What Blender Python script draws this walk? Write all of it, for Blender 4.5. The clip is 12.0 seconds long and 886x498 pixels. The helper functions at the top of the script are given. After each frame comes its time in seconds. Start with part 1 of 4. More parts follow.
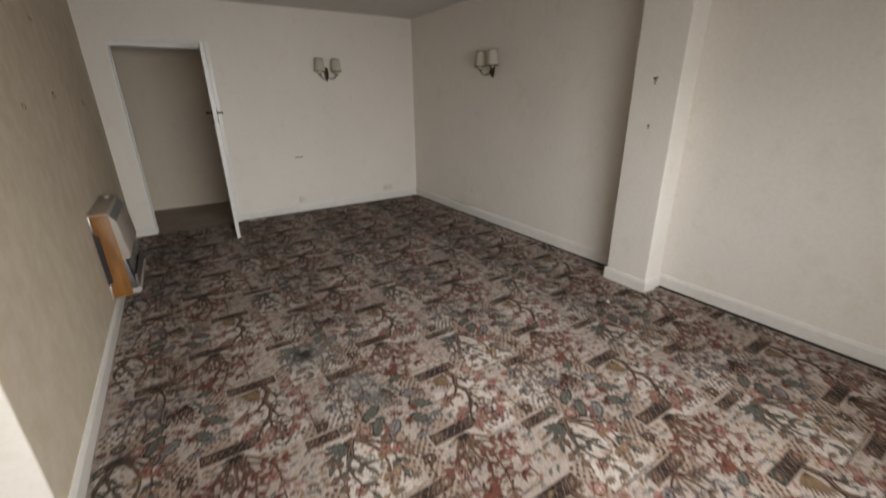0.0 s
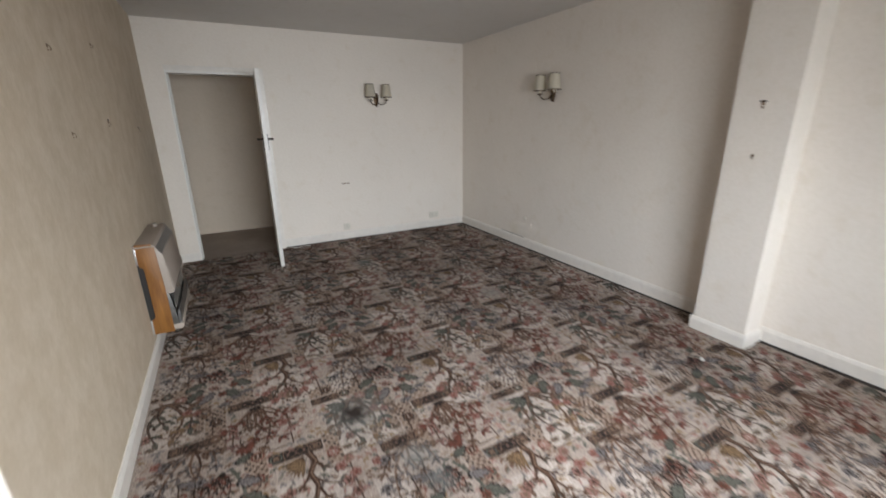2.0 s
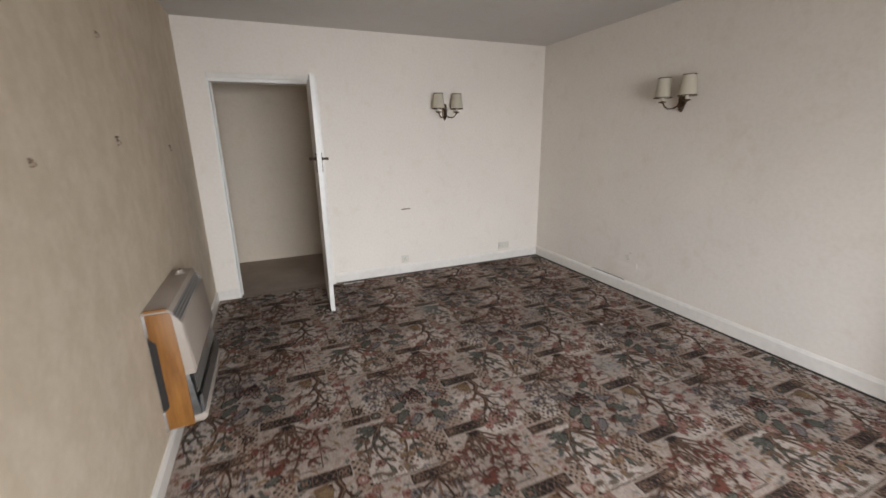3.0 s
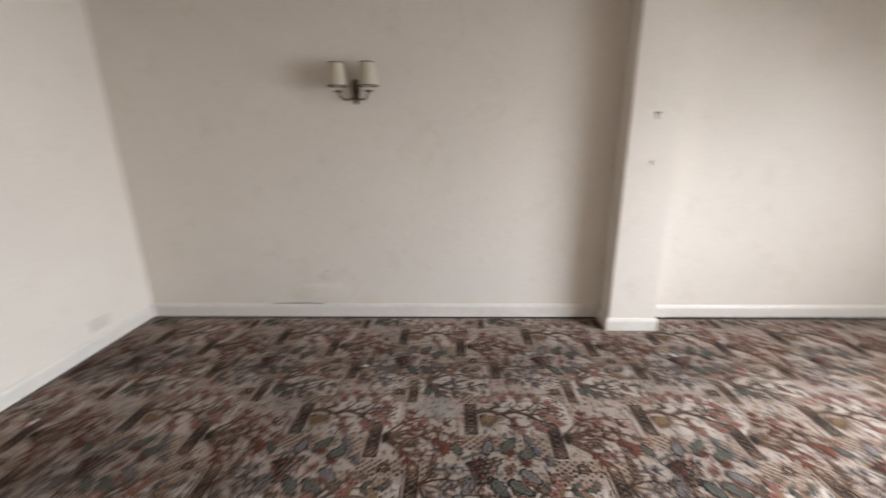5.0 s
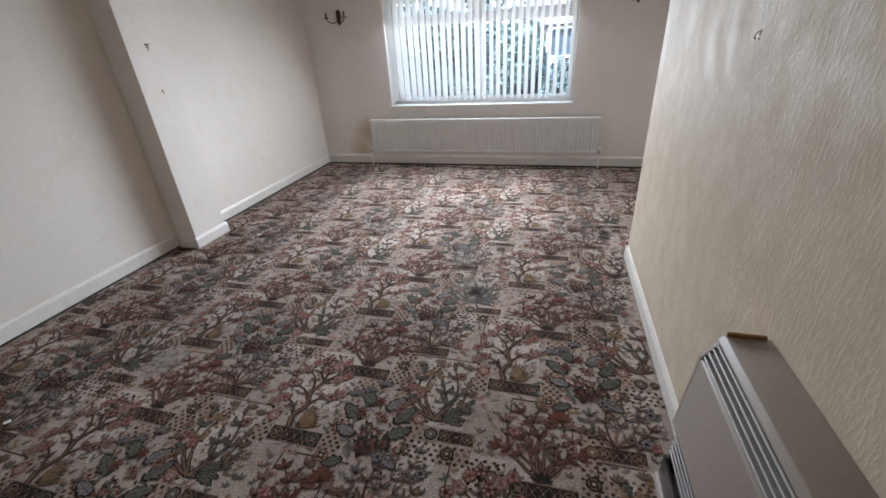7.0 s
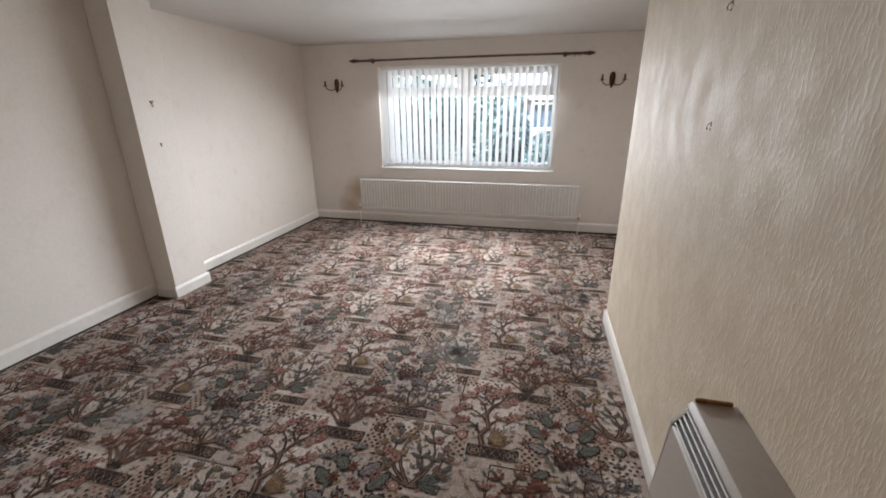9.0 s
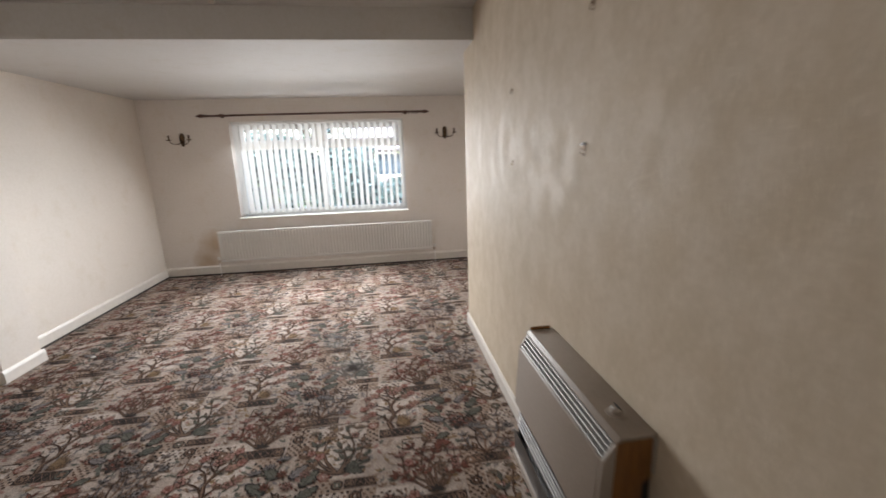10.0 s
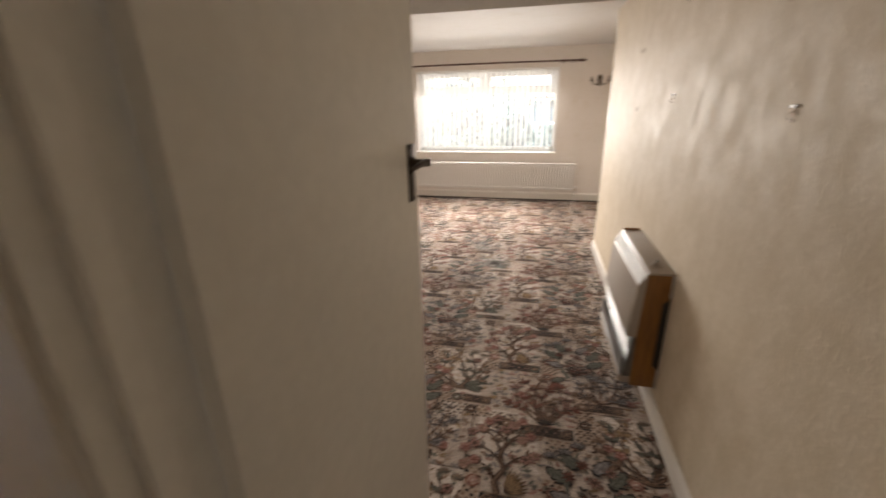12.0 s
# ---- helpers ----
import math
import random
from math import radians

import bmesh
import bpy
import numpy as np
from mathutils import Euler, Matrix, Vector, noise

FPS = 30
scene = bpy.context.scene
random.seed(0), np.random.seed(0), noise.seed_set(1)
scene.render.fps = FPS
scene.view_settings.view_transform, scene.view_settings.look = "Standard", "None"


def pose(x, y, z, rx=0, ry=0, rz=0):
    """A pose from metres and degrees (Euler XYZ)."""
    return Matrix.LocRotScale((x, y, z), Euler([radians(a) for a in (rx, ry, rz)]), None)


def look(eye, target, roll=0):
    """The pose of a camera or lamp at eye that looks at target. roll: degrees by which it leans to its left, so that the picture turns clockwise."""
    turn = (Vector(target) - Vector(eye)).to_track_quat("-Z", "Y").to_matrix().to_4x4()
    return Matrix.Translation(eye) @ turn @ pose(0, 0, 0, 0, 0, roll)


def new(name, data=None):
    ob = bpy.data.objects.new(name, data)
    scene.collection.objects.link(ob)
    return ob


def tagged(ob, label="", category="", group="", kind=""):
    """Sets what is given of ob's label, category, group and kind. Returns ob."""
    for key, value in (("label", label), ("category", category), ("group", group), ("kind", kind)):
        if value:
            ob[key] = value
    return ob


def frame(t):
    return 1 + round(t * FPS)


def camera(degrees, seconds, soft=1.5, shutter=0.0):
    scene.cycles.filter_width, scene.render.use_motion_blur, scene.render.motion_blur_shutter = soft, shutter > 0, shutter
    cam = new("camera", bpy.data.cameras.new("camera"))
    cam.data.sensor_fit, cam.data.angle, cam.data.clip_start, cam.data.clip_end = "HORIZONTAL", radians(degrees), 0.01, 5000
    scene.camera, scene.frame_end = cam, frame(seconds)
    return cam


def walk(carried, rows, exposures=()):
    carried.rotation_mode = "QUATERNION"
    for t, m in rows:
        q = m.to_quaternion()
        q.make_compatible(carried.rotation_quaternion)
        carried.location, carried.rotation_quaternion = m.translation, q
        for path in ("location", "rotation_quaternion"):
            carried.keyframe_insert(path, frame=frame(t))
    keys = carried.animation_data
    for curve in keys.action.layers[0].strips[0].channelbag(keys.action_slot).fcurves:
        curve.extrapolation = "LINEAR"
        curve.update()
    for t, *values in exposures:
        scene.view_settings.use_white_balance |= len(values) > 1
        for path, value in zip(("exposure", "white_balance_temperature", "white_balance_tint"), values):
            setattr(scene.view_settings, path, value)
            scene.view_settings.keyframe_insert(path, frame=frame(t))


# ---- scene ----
LENS = 94.9
cam = camera(LENS, 12.0, soft=1.6, shutter=0.5)
PATH = [
    (0, (0.586, -5.57, 1.449), (1.592, -3.989, 0.749), -0.7),
    (0.5, (0.497, -5.685, 1.455), (1.495, -4.234, 0.507), 0.8),
    (0.8, (0.497, -5.71, 1.478), (1.504, -4.31, 0.466), 0.9),
    (1, (0.493, -5.7, 1.48), (1.496, -4.283, 0.487), 0.5),
    (1.5, (0.491, -5.558, 1.458), (1.478, -4.01, 0.664), -0.6),
    (2, (0.577, -5.177, 1.464), (1.468, -3.488, 0.868), -0.8),
    (2.5, (0.611, -4.74, 1.474), (1.384, -2.974, 0.943), -0.4),
    (2.7, (0.608, -4.514, 1.482), (1.327, -2.723, 0.956), -0.7),
    (4.4, (0.528, -3.018, 1.457), (2.096, -1.931, 0.857), -1.6),
    (5, (0.627, -2.504, 1.461), (2.546, -2.442, 0.901), -0.7),
    (5.5, (0.736, -2.095, 1.432), (2.412, -3.014, 0.843), 0.3),
    (6, (0.733, -1.833, 1.415), (1.865, -3.334, 0.734), -0.2),
    (6.5, (0.638, -1.481, 1.453), (1.301, -3.18, 0.631), -2.6),
    (7, (0.564, -1.177, 1.465), (1.056, -2.888, 0.554), -3.5),
    (9, (0.543, -1.135, 1.49), (0.982, -2.975, 0.837), -0.4),
    (9.5, (0.636, -0.943, 1.459), (0.681, -2.874, 0.941), -1.0),
    (10, (0.664, -0.616, 1.482), (0.409, -2.547, 1.032), -2.0),
    (10.5, (0.668, -0.28, 1.477), (0.279, -2.183, 1.001), -2.2),
    (11, (0.668, 0.053, 1.448), (0.406, -1.854, 0.907), -1.2),
    (11.2, (0.658, 0.205, 1.458), (0.488, -1.695, 0.857), -0.7),
    (11.5, (0.594, 0.293, 1.474), (0.575, -1.607, 0.848), -0.1),
    (12, (0.625, 0.382, 1.47), (1.058, -1.454, 0.806), -1.0),
]
EXPOSURES = [(t, e, k, g) for t, e, k, g in ((0, 2.61, 6770, 10), (0.5, 2.78, 5870, 8), (1.5, 2.98, 6070, 8), (2.5, 3.28, 6470, 12), (4.5, 3.61, 6340, 12), (5, 3.61, 6440, 12), (6, 3.27, 5840, 10), (7, 3.20, 5940, 11), (9, 3.28, 6370, 13), (10.5, 3.38, 6770, 13), (11.5, 3.63, 7250, 15), (12, 3.81, 7600, 16))]
walk(cam, [(t, look(e, g, r)) for t, e, g, r in PATH], EXPOSURES)

# ---- world and sun ----
world = bpy.data.worlds.new("sky")
scene.world = world
world.use_nodes = True
wn = world.node_tree.nodes
sky = wn.new("ShaderNodeTexSky")
sky.sky_type = "NISHITA"
sky.sun_disc = False
sky.sun_elevation = radians(38)
sky.sun_rotation = radians(15)
sky.air_density, sky.dust_density, sky.ozone_density = 1.0, 2.5, 1.0
world.node_tree.links.new(sky.outputs[0], wn["Background"].inputs[0])
wn["Background"].inputs[1].default_value = 0.13
sun_data = bpy.data.lights.new("sun", "SUN")
sun_data.energy, sun_data.angle, sun_data.color = 2.0, radians(1.0), (1.0, 0.95, 0.88)
sun = new("sun", sun_data)
sun.matrix_world = look((16, 30, 40), (8, 0, 8))
# light of the sky in the window's opening: behind the blind, and inwards past its slats
for wy, wz, wh, watts, fall, wide in ((-6.462, 1.38, 1.1, 1.35, 0.0, 170), (-6.285, 1.8, 0.18, 4.4, 1.1, 150), (-6.28, 1.48, 0.34, 3.2, 0.48, 84), (-6.285, 1.05, 0.36, 3.0, 0.3, 125)):
    win_data = bpy.data.lights.new("window_daylight", "AREA")
    win_data.shape, win_data.size, win_data.size_y = "RECTANGLE", 2.1, wh
    win_data.spread = radians(wide)
    win_data.energy, win_data.color = watts, (0.93, 0.975, 1.0)
    win_light = new("window_daylight", win_data)
    win_light.matrix_world = look((1.501, wy, wz), (1.501, wy + 1, wz - fall))


# ---- materials ----
def nodes_of(name):
    m = bpy.data.materials.new(name)
    m.use_nodes = True
    nt = m.node_tree
    return m, nt, nt.nodes, nt.links, nt.nodes["Principled BSDF"]


def noise_node(nt, scale, detail=3.0, stretch=(1, 1, 1), rough=0.55):
    tc = nt.nodes.new("ShaderNodeTexCoord")
    mp = nt.nodes.new("ShaderNodeMapping")
    mp.inputs["Scale"].default_value = stretch
    n = nt.nodes.new("ShaderNodeTexNoise")
    n.inputs["Scale"].default_value = scale
    n.inputs["Detail"].default_value = detail
    n.inputs["Roughness"].default_value = rough
    nt.links.new(tc.outputs["Object"], mp.inputs[0])
    nt.links.new(mp.outputs[0], n.inputs["Vector"])
    return n


def ramp(nt, src, stops):
    r = nt.nodes.new("ShaderNodeValToRGB")
    els = r.color_ramp.elements
    while len(els) < len(stops):
        els.new(0.5)
    for e, (p, c) in zip(els, stops):
        e.position = p
        e.color = (*c, 1) if len(c) == 3 else c
    nt.links.new(src, r.inputs[0])
    return r


def mix(nt, kind, fac, a, b):
    m = nt.nodes.new("ShaderNodeMix")
    m.data_type, m.blend_type = "RGBA", kind
    for sock, v in ((m.inputs[0], fac), (m.inputs[6], a), (m.inputs[7], b)):
        if hasattr(v, "links"):
            nt.links.new(v, sock)
        elif isinstance(v, (int, float)):
            sock.default_value = v
        else:
            sock.default_value = (*v, 1)
    return m.outputs[2]


def bump(nt, bsdf, height, strength, distance=0.002):
    b = nt.nodes.new("ShaderNodeBump")
    b.inputs["Strength"].default_value = strength
    b.inputs["Distance"].default_value = distance
    nt.links.new(height, b.inputs["Height"])
    nt.links.new(b.outputs[0], bsdf.inputs["Normal"])


def shade(base, k):
    return tuple(min(1, c * k) for c in base)


def surface(name, base, rough=0.5, metal=0.0, var=0.08, big=1.5, fine=60, bump_s=0.15, dist=0.001, stretch=(1, 1, 1), rough_var=0.1):
    """A painted, plastic, metal or wooden surface with wear at two scales."""
    m, nt, nn, ln, b = nodes_of(name)
    n1, n2 = noise_node(nt, big, 4), noise_node(nt, fine, 3, stretch)
    c1 = ramp(nt, n1.outputs[0], [(0.3, shade(base, 1 - var)), (0.7, shade(base, 1 + var * 0.6))])
    c2 = ramp(nt, n2.outputs[0], [(0.35, (1 - var,) * 3), (0.65, (1, 1, 1))])
    ln.new(mix(nt, "MULTIPLY", 1.0, c1.outputs[0], c2.outputs[0]), b.inputs["Base Color"])
    r = nn.new("ShaderNodeMapRange")
    r.inputs[3].default_value, r.inputs[4].default_value = max(0.02, rough - rough_var), min(1, rough + rough_var)
    ln.new(n1.outputs[0], r.inputs[0])
    ln.new(r.outputs[0], b.inputs["Roughness"])
    b.inputs["Metallic"].default_value = metal
    if bump_s:
        bump(nt, b, n2.outputs[0], bump_s, dist)
    return m


def spot_mask(nt, spots, edge_noise):
    """One where the point lies in any of the stains (x, y, radius), with ragged edges."""
    geo = nt.nodes.new("ShaderNodeNewGeometry")
    total = None
    for x, y, z, r in spots:
        d = nt.nodes.new("ShaderNodeVectorMath")
        d.operation = "DISTANCE"
        nt.links.new(geo.outputs["Position"], d.inputs[0])
        d.inputs[1].default_value = (x, y, z)
        j = nt.nodes.new("ShaderNodeMath")
        j.operation = "MULTIPLY_ADD"
        nt.links.new(edge_noise.outputs[0], j.inputs[0])
        j.inputs[1].default_value = r * 0.9
        nt.links.new(d.outputs["Value"], j.inputs[2])
        k = nt.nodes.new("ShaderNodeMapRange")
        k.inputs[1].default_value, k.inputs[2].default_value = r * 1.5, r * 0.7
        nt.links.new(j.outputs[0], k.inputs[0])
        if total is None:
            total = k.outputs[0]
        else:
            mx = nt.nodes.new("ShaderNodeMath")
            mx.operation = "MAXIMUM"
            nt.links.new(total, mx.inputs[0])
            nt.links.new(k.outputs[0], mx.inputs[1])
            total = mx.outputs[0]
    return total


def wall_paint(name, base, rough, streak, bump_s, stains=(), stain_colour=(0.5, 0.36, 0.22), dist=0.002, fine=45, gloss=0.35):
    m, nt, nn, ln, b = nodes_of(name)
    n1 = noise_node(nt, 1.1, 4)
    n2 = noise_node(nt, fine, 4, streak, 0.6)
    n3 = noise_node(nt, 7, 3)
    c = ramp(nt, n1.outputs[0], [(0.3, shade(base, 0.945)), (0.7, base)])
    f = ramp(nt, n2.outputs[0], [(0.3, (0.95, 0.945, 0.93)), (0.6, (1, 1, 1))])
    col = mix(nt, "MULTIPLY", 1.0, c.outputs[0], f.outputs[0])
    g = ramp(nt, n3.outputs[0], [(0.56, (1, 1, 1)), (0.75, (0.955, 0.94, 0.91))])
    col = mix(nt, "MULTIPLY", 1.0, col, g.outputs[0])
    if stains:
        mask = spot_mask(nt, stains, n3)
        half = nn.new("ShaderNodeMath")
        half.operation = "MULTIPLY"
        ln.new(mask, half.inputs[0])
        half.inputs[1].default_value = 0.75
        col = mix(nt, "MIX", half.outputs[0], col, stain_colour)
    ln.new(col, b.inputs["Base Color"])
    r = nn.new("ShaderNodeMapRange")
    r.inputs[3].default_value, r.inputs[4].default_value = rough - 0.08, rough + 0.12
    ln.new(n2.outputs[0], r.inputs[0])
    ln.new(r.outputs[0], b.inputs["Roughness"])
    b.inputs["Specular IOR Level"].default_value = gloss
    bump(nt, b, n2.outputs[0], bump_s, dist)
    return m


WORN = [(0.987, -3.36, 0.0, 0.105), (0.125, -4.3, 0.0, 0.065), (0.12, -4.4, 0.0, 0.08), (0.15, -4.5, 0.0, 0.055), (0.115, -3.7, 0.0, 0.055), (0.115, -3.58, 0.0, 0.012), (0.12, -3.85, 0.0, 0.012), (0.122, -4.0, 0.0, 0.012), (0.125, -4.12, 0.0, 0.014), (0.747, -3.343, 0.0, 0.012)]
FADED = [(2.5, -2.4, 0.0, 0.13), (1.16, -3.78, 0.0, 0.1), (1.2, -3.96, 0.0, 0.08), (1.01, -3.38, 0.0, 0.2), (1.77, -1.04, 0.0, 0.15)]


def embossed(name, base):
    """Old wallpaper with upright worm-like relief under a sheen of paint."""
    m, nt, nn, ln, b = nodes_of(name)
    n1, n2, n3, n4 = noise_node(nt, 1.1, 4), noise_node(nt, 105, 3, (1, 1, 0.3), 0.65), noise_node(nt, 230, 2, (1, 1, 0.6)), noise_node(nt, 9, 4, (1, 1, 0.7), 0.65)
    c = ramp(nt, n1.outputs[0], [(0.3, shade(base, 0.94)), (0.7, shade(base, 1.03))])
    f = ramp(nt, n2.outputs[0], [(0.42, (0.94, 0.93, 0.91)), (0.6, (1, 1, 1))])
    g = ramp(nt, n4.outputs[0], [(0.4, (0.92, 0.905, 0.87)), (0.6, (1, 1, 1))])
    ln.new(mix(nt, "MULTIPLY", 1.0, mix(nt, "MULTIPLY", 1.0, c.outputs[0], f.outputs[0]), g.outputs[0]), b.inputs["Base Color"])
    r = nn.new("ShaderNodeMapRange")
    r.inputs[1].default_value, r.inputs[2].default_value, r.inputs[3].default_value, r.inputs[4].default_value = 0.35, 0.65, 0.74, 0.56
    ln.new(n4.outputs[0], r.inputs[0])
    ln.new(r.outputs[0], b.inputs["Roughness"])
    b.inputs["Specular IOR Level"].default_value = 0.18
    h = ramp(nt, n2.outputs[0], [(0.48, (0, 0, 0)), (0.66, (1, 1, 1))])
    hh = mix(nt, "ADD", 0.18, h.outputs[0], n3.outputs[0])
    bump(nt, b, hh, 0.32, 0.002)
    return m


def pile(name, base):
    """Short carpet pile of one dye, with soil, wear and stains."""
    m, nt, nn, ln, b = nodes_of(name)
    n1, n2, n3 = noise_node(nt, 1.6, 4), noise_node(nt, 420, 2), noise_node(nt, 28, 3)
    c = ramp(nt, n1.outputs[0], [(0.3, shade(base, 0.72)), (0.7, shade(base, 1.05))])
    f = ramp(nt, n2.outputs[0], [(0.25, (0.74, 0.73, 0.72)), (0.7, (1, 1, 1))])
    col = mix(nt, "MULTIPLY", 1.0, c.outputs[0], f.outputs[0])
    g = ramp(nt, n3.outputs[0], [(0.4, (0.86, 0.85, 0.84)), (0.6, (1, 1, 1))])
    col = mix(nt, "MULTIPLY", 1.0, col, g.outputs[0])
    n5 = noise_node(nt, 130, 3)
    w = ramp(nt, n5.outputs[0], [(0.36, (0.68, 0.67, 0.66)), (0.64, (1.22, 1.22, 1.22))])
    col = mix(nt, "MULTIPLY", 1.0, col, w.outputs[0])
    fade = spot_mask(nt, FADED, n3)
    k = nn.new("ShaderNodeMath")
    k.operation = "MULTIPLY"
    ln.new(fade, k.inputs[0])
    k.inputs[1].default_value = 0.45
    col = mix(nt, "MIX", k.outputs[0], col, (0.19, 0.2, 0.19))
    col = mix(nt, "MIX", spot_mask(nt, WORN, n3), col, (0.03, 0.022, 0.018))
    ln.new(col, b.inputs["Base Color"])
    b.inputs["Roughness"].default_value = 0.95
    b.inputs["Specular IOR Level"].default_value = 0.05
    b.inputs["Sheen Weight"].default_value = 0.03
    b.inputs["Sheen Roughness"].default_value = 0.45
    bump(nt, b, n2.outputs[0], 0.6, 0.003)
    return m


def foliage(name, base):
    m, nt, nn, ln, b = nodes_of(name)
    geo = nn.new("ShaderNodeNewGeometry")
    c = ramp(nt, geo.outputs["Random Per Island"], [(0.0, shade(base, 0.8)), (1.0, shade(base, 1.25))])
    ln.new(c.outputs[0], b.inputs["Base Color"])
    b.inputs["Roughness"].default_value = 0.75
    b.inputs["Specular IOR Level"].default_value = 0.15
    return m


def glass_pane(name):
    m, nt, nn, ln, b = nodes_of(name)
    tr, gl, fr, mx = (nn.new("ShaderNode" + s) for s in ("BsdfTransparent", "BsdfGlossy", "Fresnel", "MixShader"))
    tr.inputs[0].default_value = (0.94, 0.97, 0.96, 1)
    gl.inputs["Roughness"].default_value = 0.02
    fr.inputs[0].default_value = 1.45
    for i, s in enumerate((fr, tr, gl)):
        ln.new(s.outputs[0], mx.inputs[i])
    ln.new(mx.outputs[0], nn["Material Output"].inputs[0])
    return m


def fabric(name, base, through_share):
    m, nt, nn, ln, b = nodes_of(name)
    n = noise_node(nt, 300, 2)
    c = ramp(nt, n.outputs[0], [(0.3, shade(base, 0.92)), (0.7, base)])
    ln.new(c.outputs[0], b.inputs["Base Color"])
    b.inputs["Roughness"].default_value = 0.8
    tl, mx = nn.new("ShaderNodeBsdfTranslucent"), nn.new("ShaderNodeMixShader")
    ln.new(c.outputs[0], tl.inputs[0])
    mx.inputs[0].default_value = through_share
    ln.new(b.outputs[0], mx.inputs[1])
    ln.new(tl.outputs[0], mx.inputs[2])
    ln.new(mx.outputs[0], nn["Material Output"].inputs[0])
    return m


def wood_grain(name, dark, light, rough=0.4, scale=9, stretch=(6, 6, 0.6)):
    m, nt, nn, ln, b = nodes_of(name)
    n1, n2 = noise_node(nt, scale, 6, stretch, 0.65), noise_node(nt, 2.5, 3)
    c = ramp(nt, n1.outputs[0], [(0.3, dark), (0.7, light)])
    v = ramp(nt, n2.outputs[0], [(0.3, (0.82, 0.8, 0.78)), (0.7, (1, 1, 1))])
    ln.new(mix(nt, "MULTIPLY", 1.0, c.outputs[0], v.outputs[0]), b.inputs["Base Color"])
    b.inputs["Roughness"].default_value = rough
    bump(nt, b, n1.outputs[0], 0.1, 0.0006)
    return m


DAMP_S = [(2.99, -6.33, 0.42, 0.22), (3.1, -6.33, 0.2, 0.2)]
DAMP_E = [(3.65, -1.25, 0.2, 0.12), (3.65, -1.8, 0.12, 0.12), (3.65, -0.9, 0.12, 0.07), (3.65, -2.6, 0.08, 0.12)]
M_PAINT = wall_paint("cream_emulsion", (0.82, 0.755, 0.685), 0.55, (1, 1, 1), 0.25)
M_PAINT_E = wall_paint("cream_emulsion_damp", (0.82, 0.755, 0.685), 0.55, (1, 1, 1), 0.25, DAMP_E, (0.74, 0.67, 0.57))
M_PAINT_S = wall_paint("cream_emulsion_stained", (0.82, 0.768, 0.722), 0.55, (1, 1, 1), 0.25, DAMP_S)
M_PAPER = embossed("embossed_wallpaper", (0.655, 0.562, 0.447))
M_CEIL = wall_paint("ceiling_white", (0.64, 0.62, 0.6), 0.7, (1, 1, 1), 0.2)
M_HALL = wall_paint("hall_paint", (0.74, 0.63, 0.51), 0.6, (1, 1, 1), 0.2)
M_GLOSS = surface("white_gloss_paint", (0.8, 0.78, 0.74), 0.32, var=0.05, fine=30, bump_s=0.08)
M_SKIRT = surface("cream_gloss_paint", (0.77, 0.725, 0.67), 0.35, var=0.07, fine=22, bump_s=0.1)
M_DOOR = surface("door_paint", (0.77, 0.75, 0.71), 0.38, var=0.05, fine=25, bump_s=0.1)
M_UPVC = surface("white_window_plastic", (0.84, 0.84, 0.83), 0.3, var=0.03, bump_s=0.03)
M_RAD = surface("radiator_enamel", (0.8, 0.79, 0.77), 0.35, var=0.04, bump_s=0.04)
M_BRONZE = surface("aged_bronze", (0.13, 0.085, 0.05), 0.38, metal=0.85, var=0.3, big=30, fine=120)
M_HANDLE = surface("dark_bronze", (0.055, 0.038, 0.026), 0.45, metal=0.6, var=0.3, big=30, fine=120)
M_DARKWOOD = wood_grain("dark_stained_wood", (0.05, 0.022, 0.014), (0.13, 0.06, 0.035), 0.35, stretch=(0.6, 6, 6))
M_TEAK = wood_grain("orange_teak_veneer", (0.17, 0.066, 0.014), (0.31, 0.135, 0.028), 0.5)
M_TAUPE = surface("taupe_enamel", (0.36, 0.305, 0.26), 0.55, var=0.08, fine=90, bump_s=0.05)
M_SILVER = surface("brushed_aluminium", (0.55, 0.54, 0.53), 0.42, metal=0.9, var=0.12, fine=80, bump_s=0.05)
M_REFLECT = surface("heater_reflector", (0.36, 0.36, 0.36), 0.38, metal=0.95, var=0.2, big=8, bump_s=0.05)
M_DULL = surface("dull_grey_metal", (0.17, 0.165, 0.16), 0.5, metal=0.5, var=0.25, big=12, fine=60, bump_s=0.05)
M_LOUVRE = surface("louvre_metal", (0.45, 0.43, 0.41), 0.5, metal=0.4, var=0.15, fine=80, bump_s=0.05)
M_BLACK = surface("black_metal", (0.02, 0.018, 0.017), 0.5, var=0.2)
M_COPPER = surface("copper_pipe", (0.6, 0.5, 0.42), 0.4, metal=0.5, var=0.2)
M_SOCKET = surface("cream_socket_plastic", (0.7, 0.66, 0.58), 0.35, var=0.06, bump_s=0.03)
M_SHADE = fabric("lamp_shade_cloth", (0.72, 0.66, 0.54), 0.3)
M_TRIMBAND = surface("shade_trim", (0.12, 0.08, 0.05), 0.7, var=0.2)
M_CANDLE = surface("ivory_candle_tube", (0.66, 0.6, 0.48), 0.4, var=0.06)
M_BLIND = fabric("blind_cloth", (0.82, 0.81, 0.79), 0.5)
M_GLASS = glass_pane("window_glass")
M_PAPERBIT = surface("torn_paper", (0.75, 0.73, 0.7), 0.8, var=0.1)
M_SLAB = surface("dark_floor_boards", (0.05, 0.04, 0.034), 0.85, var=0.25, fine=40)
M_CABLE = surface("black_cable", (0.02, 0.02, 0.02), 0.5, var=0.1)
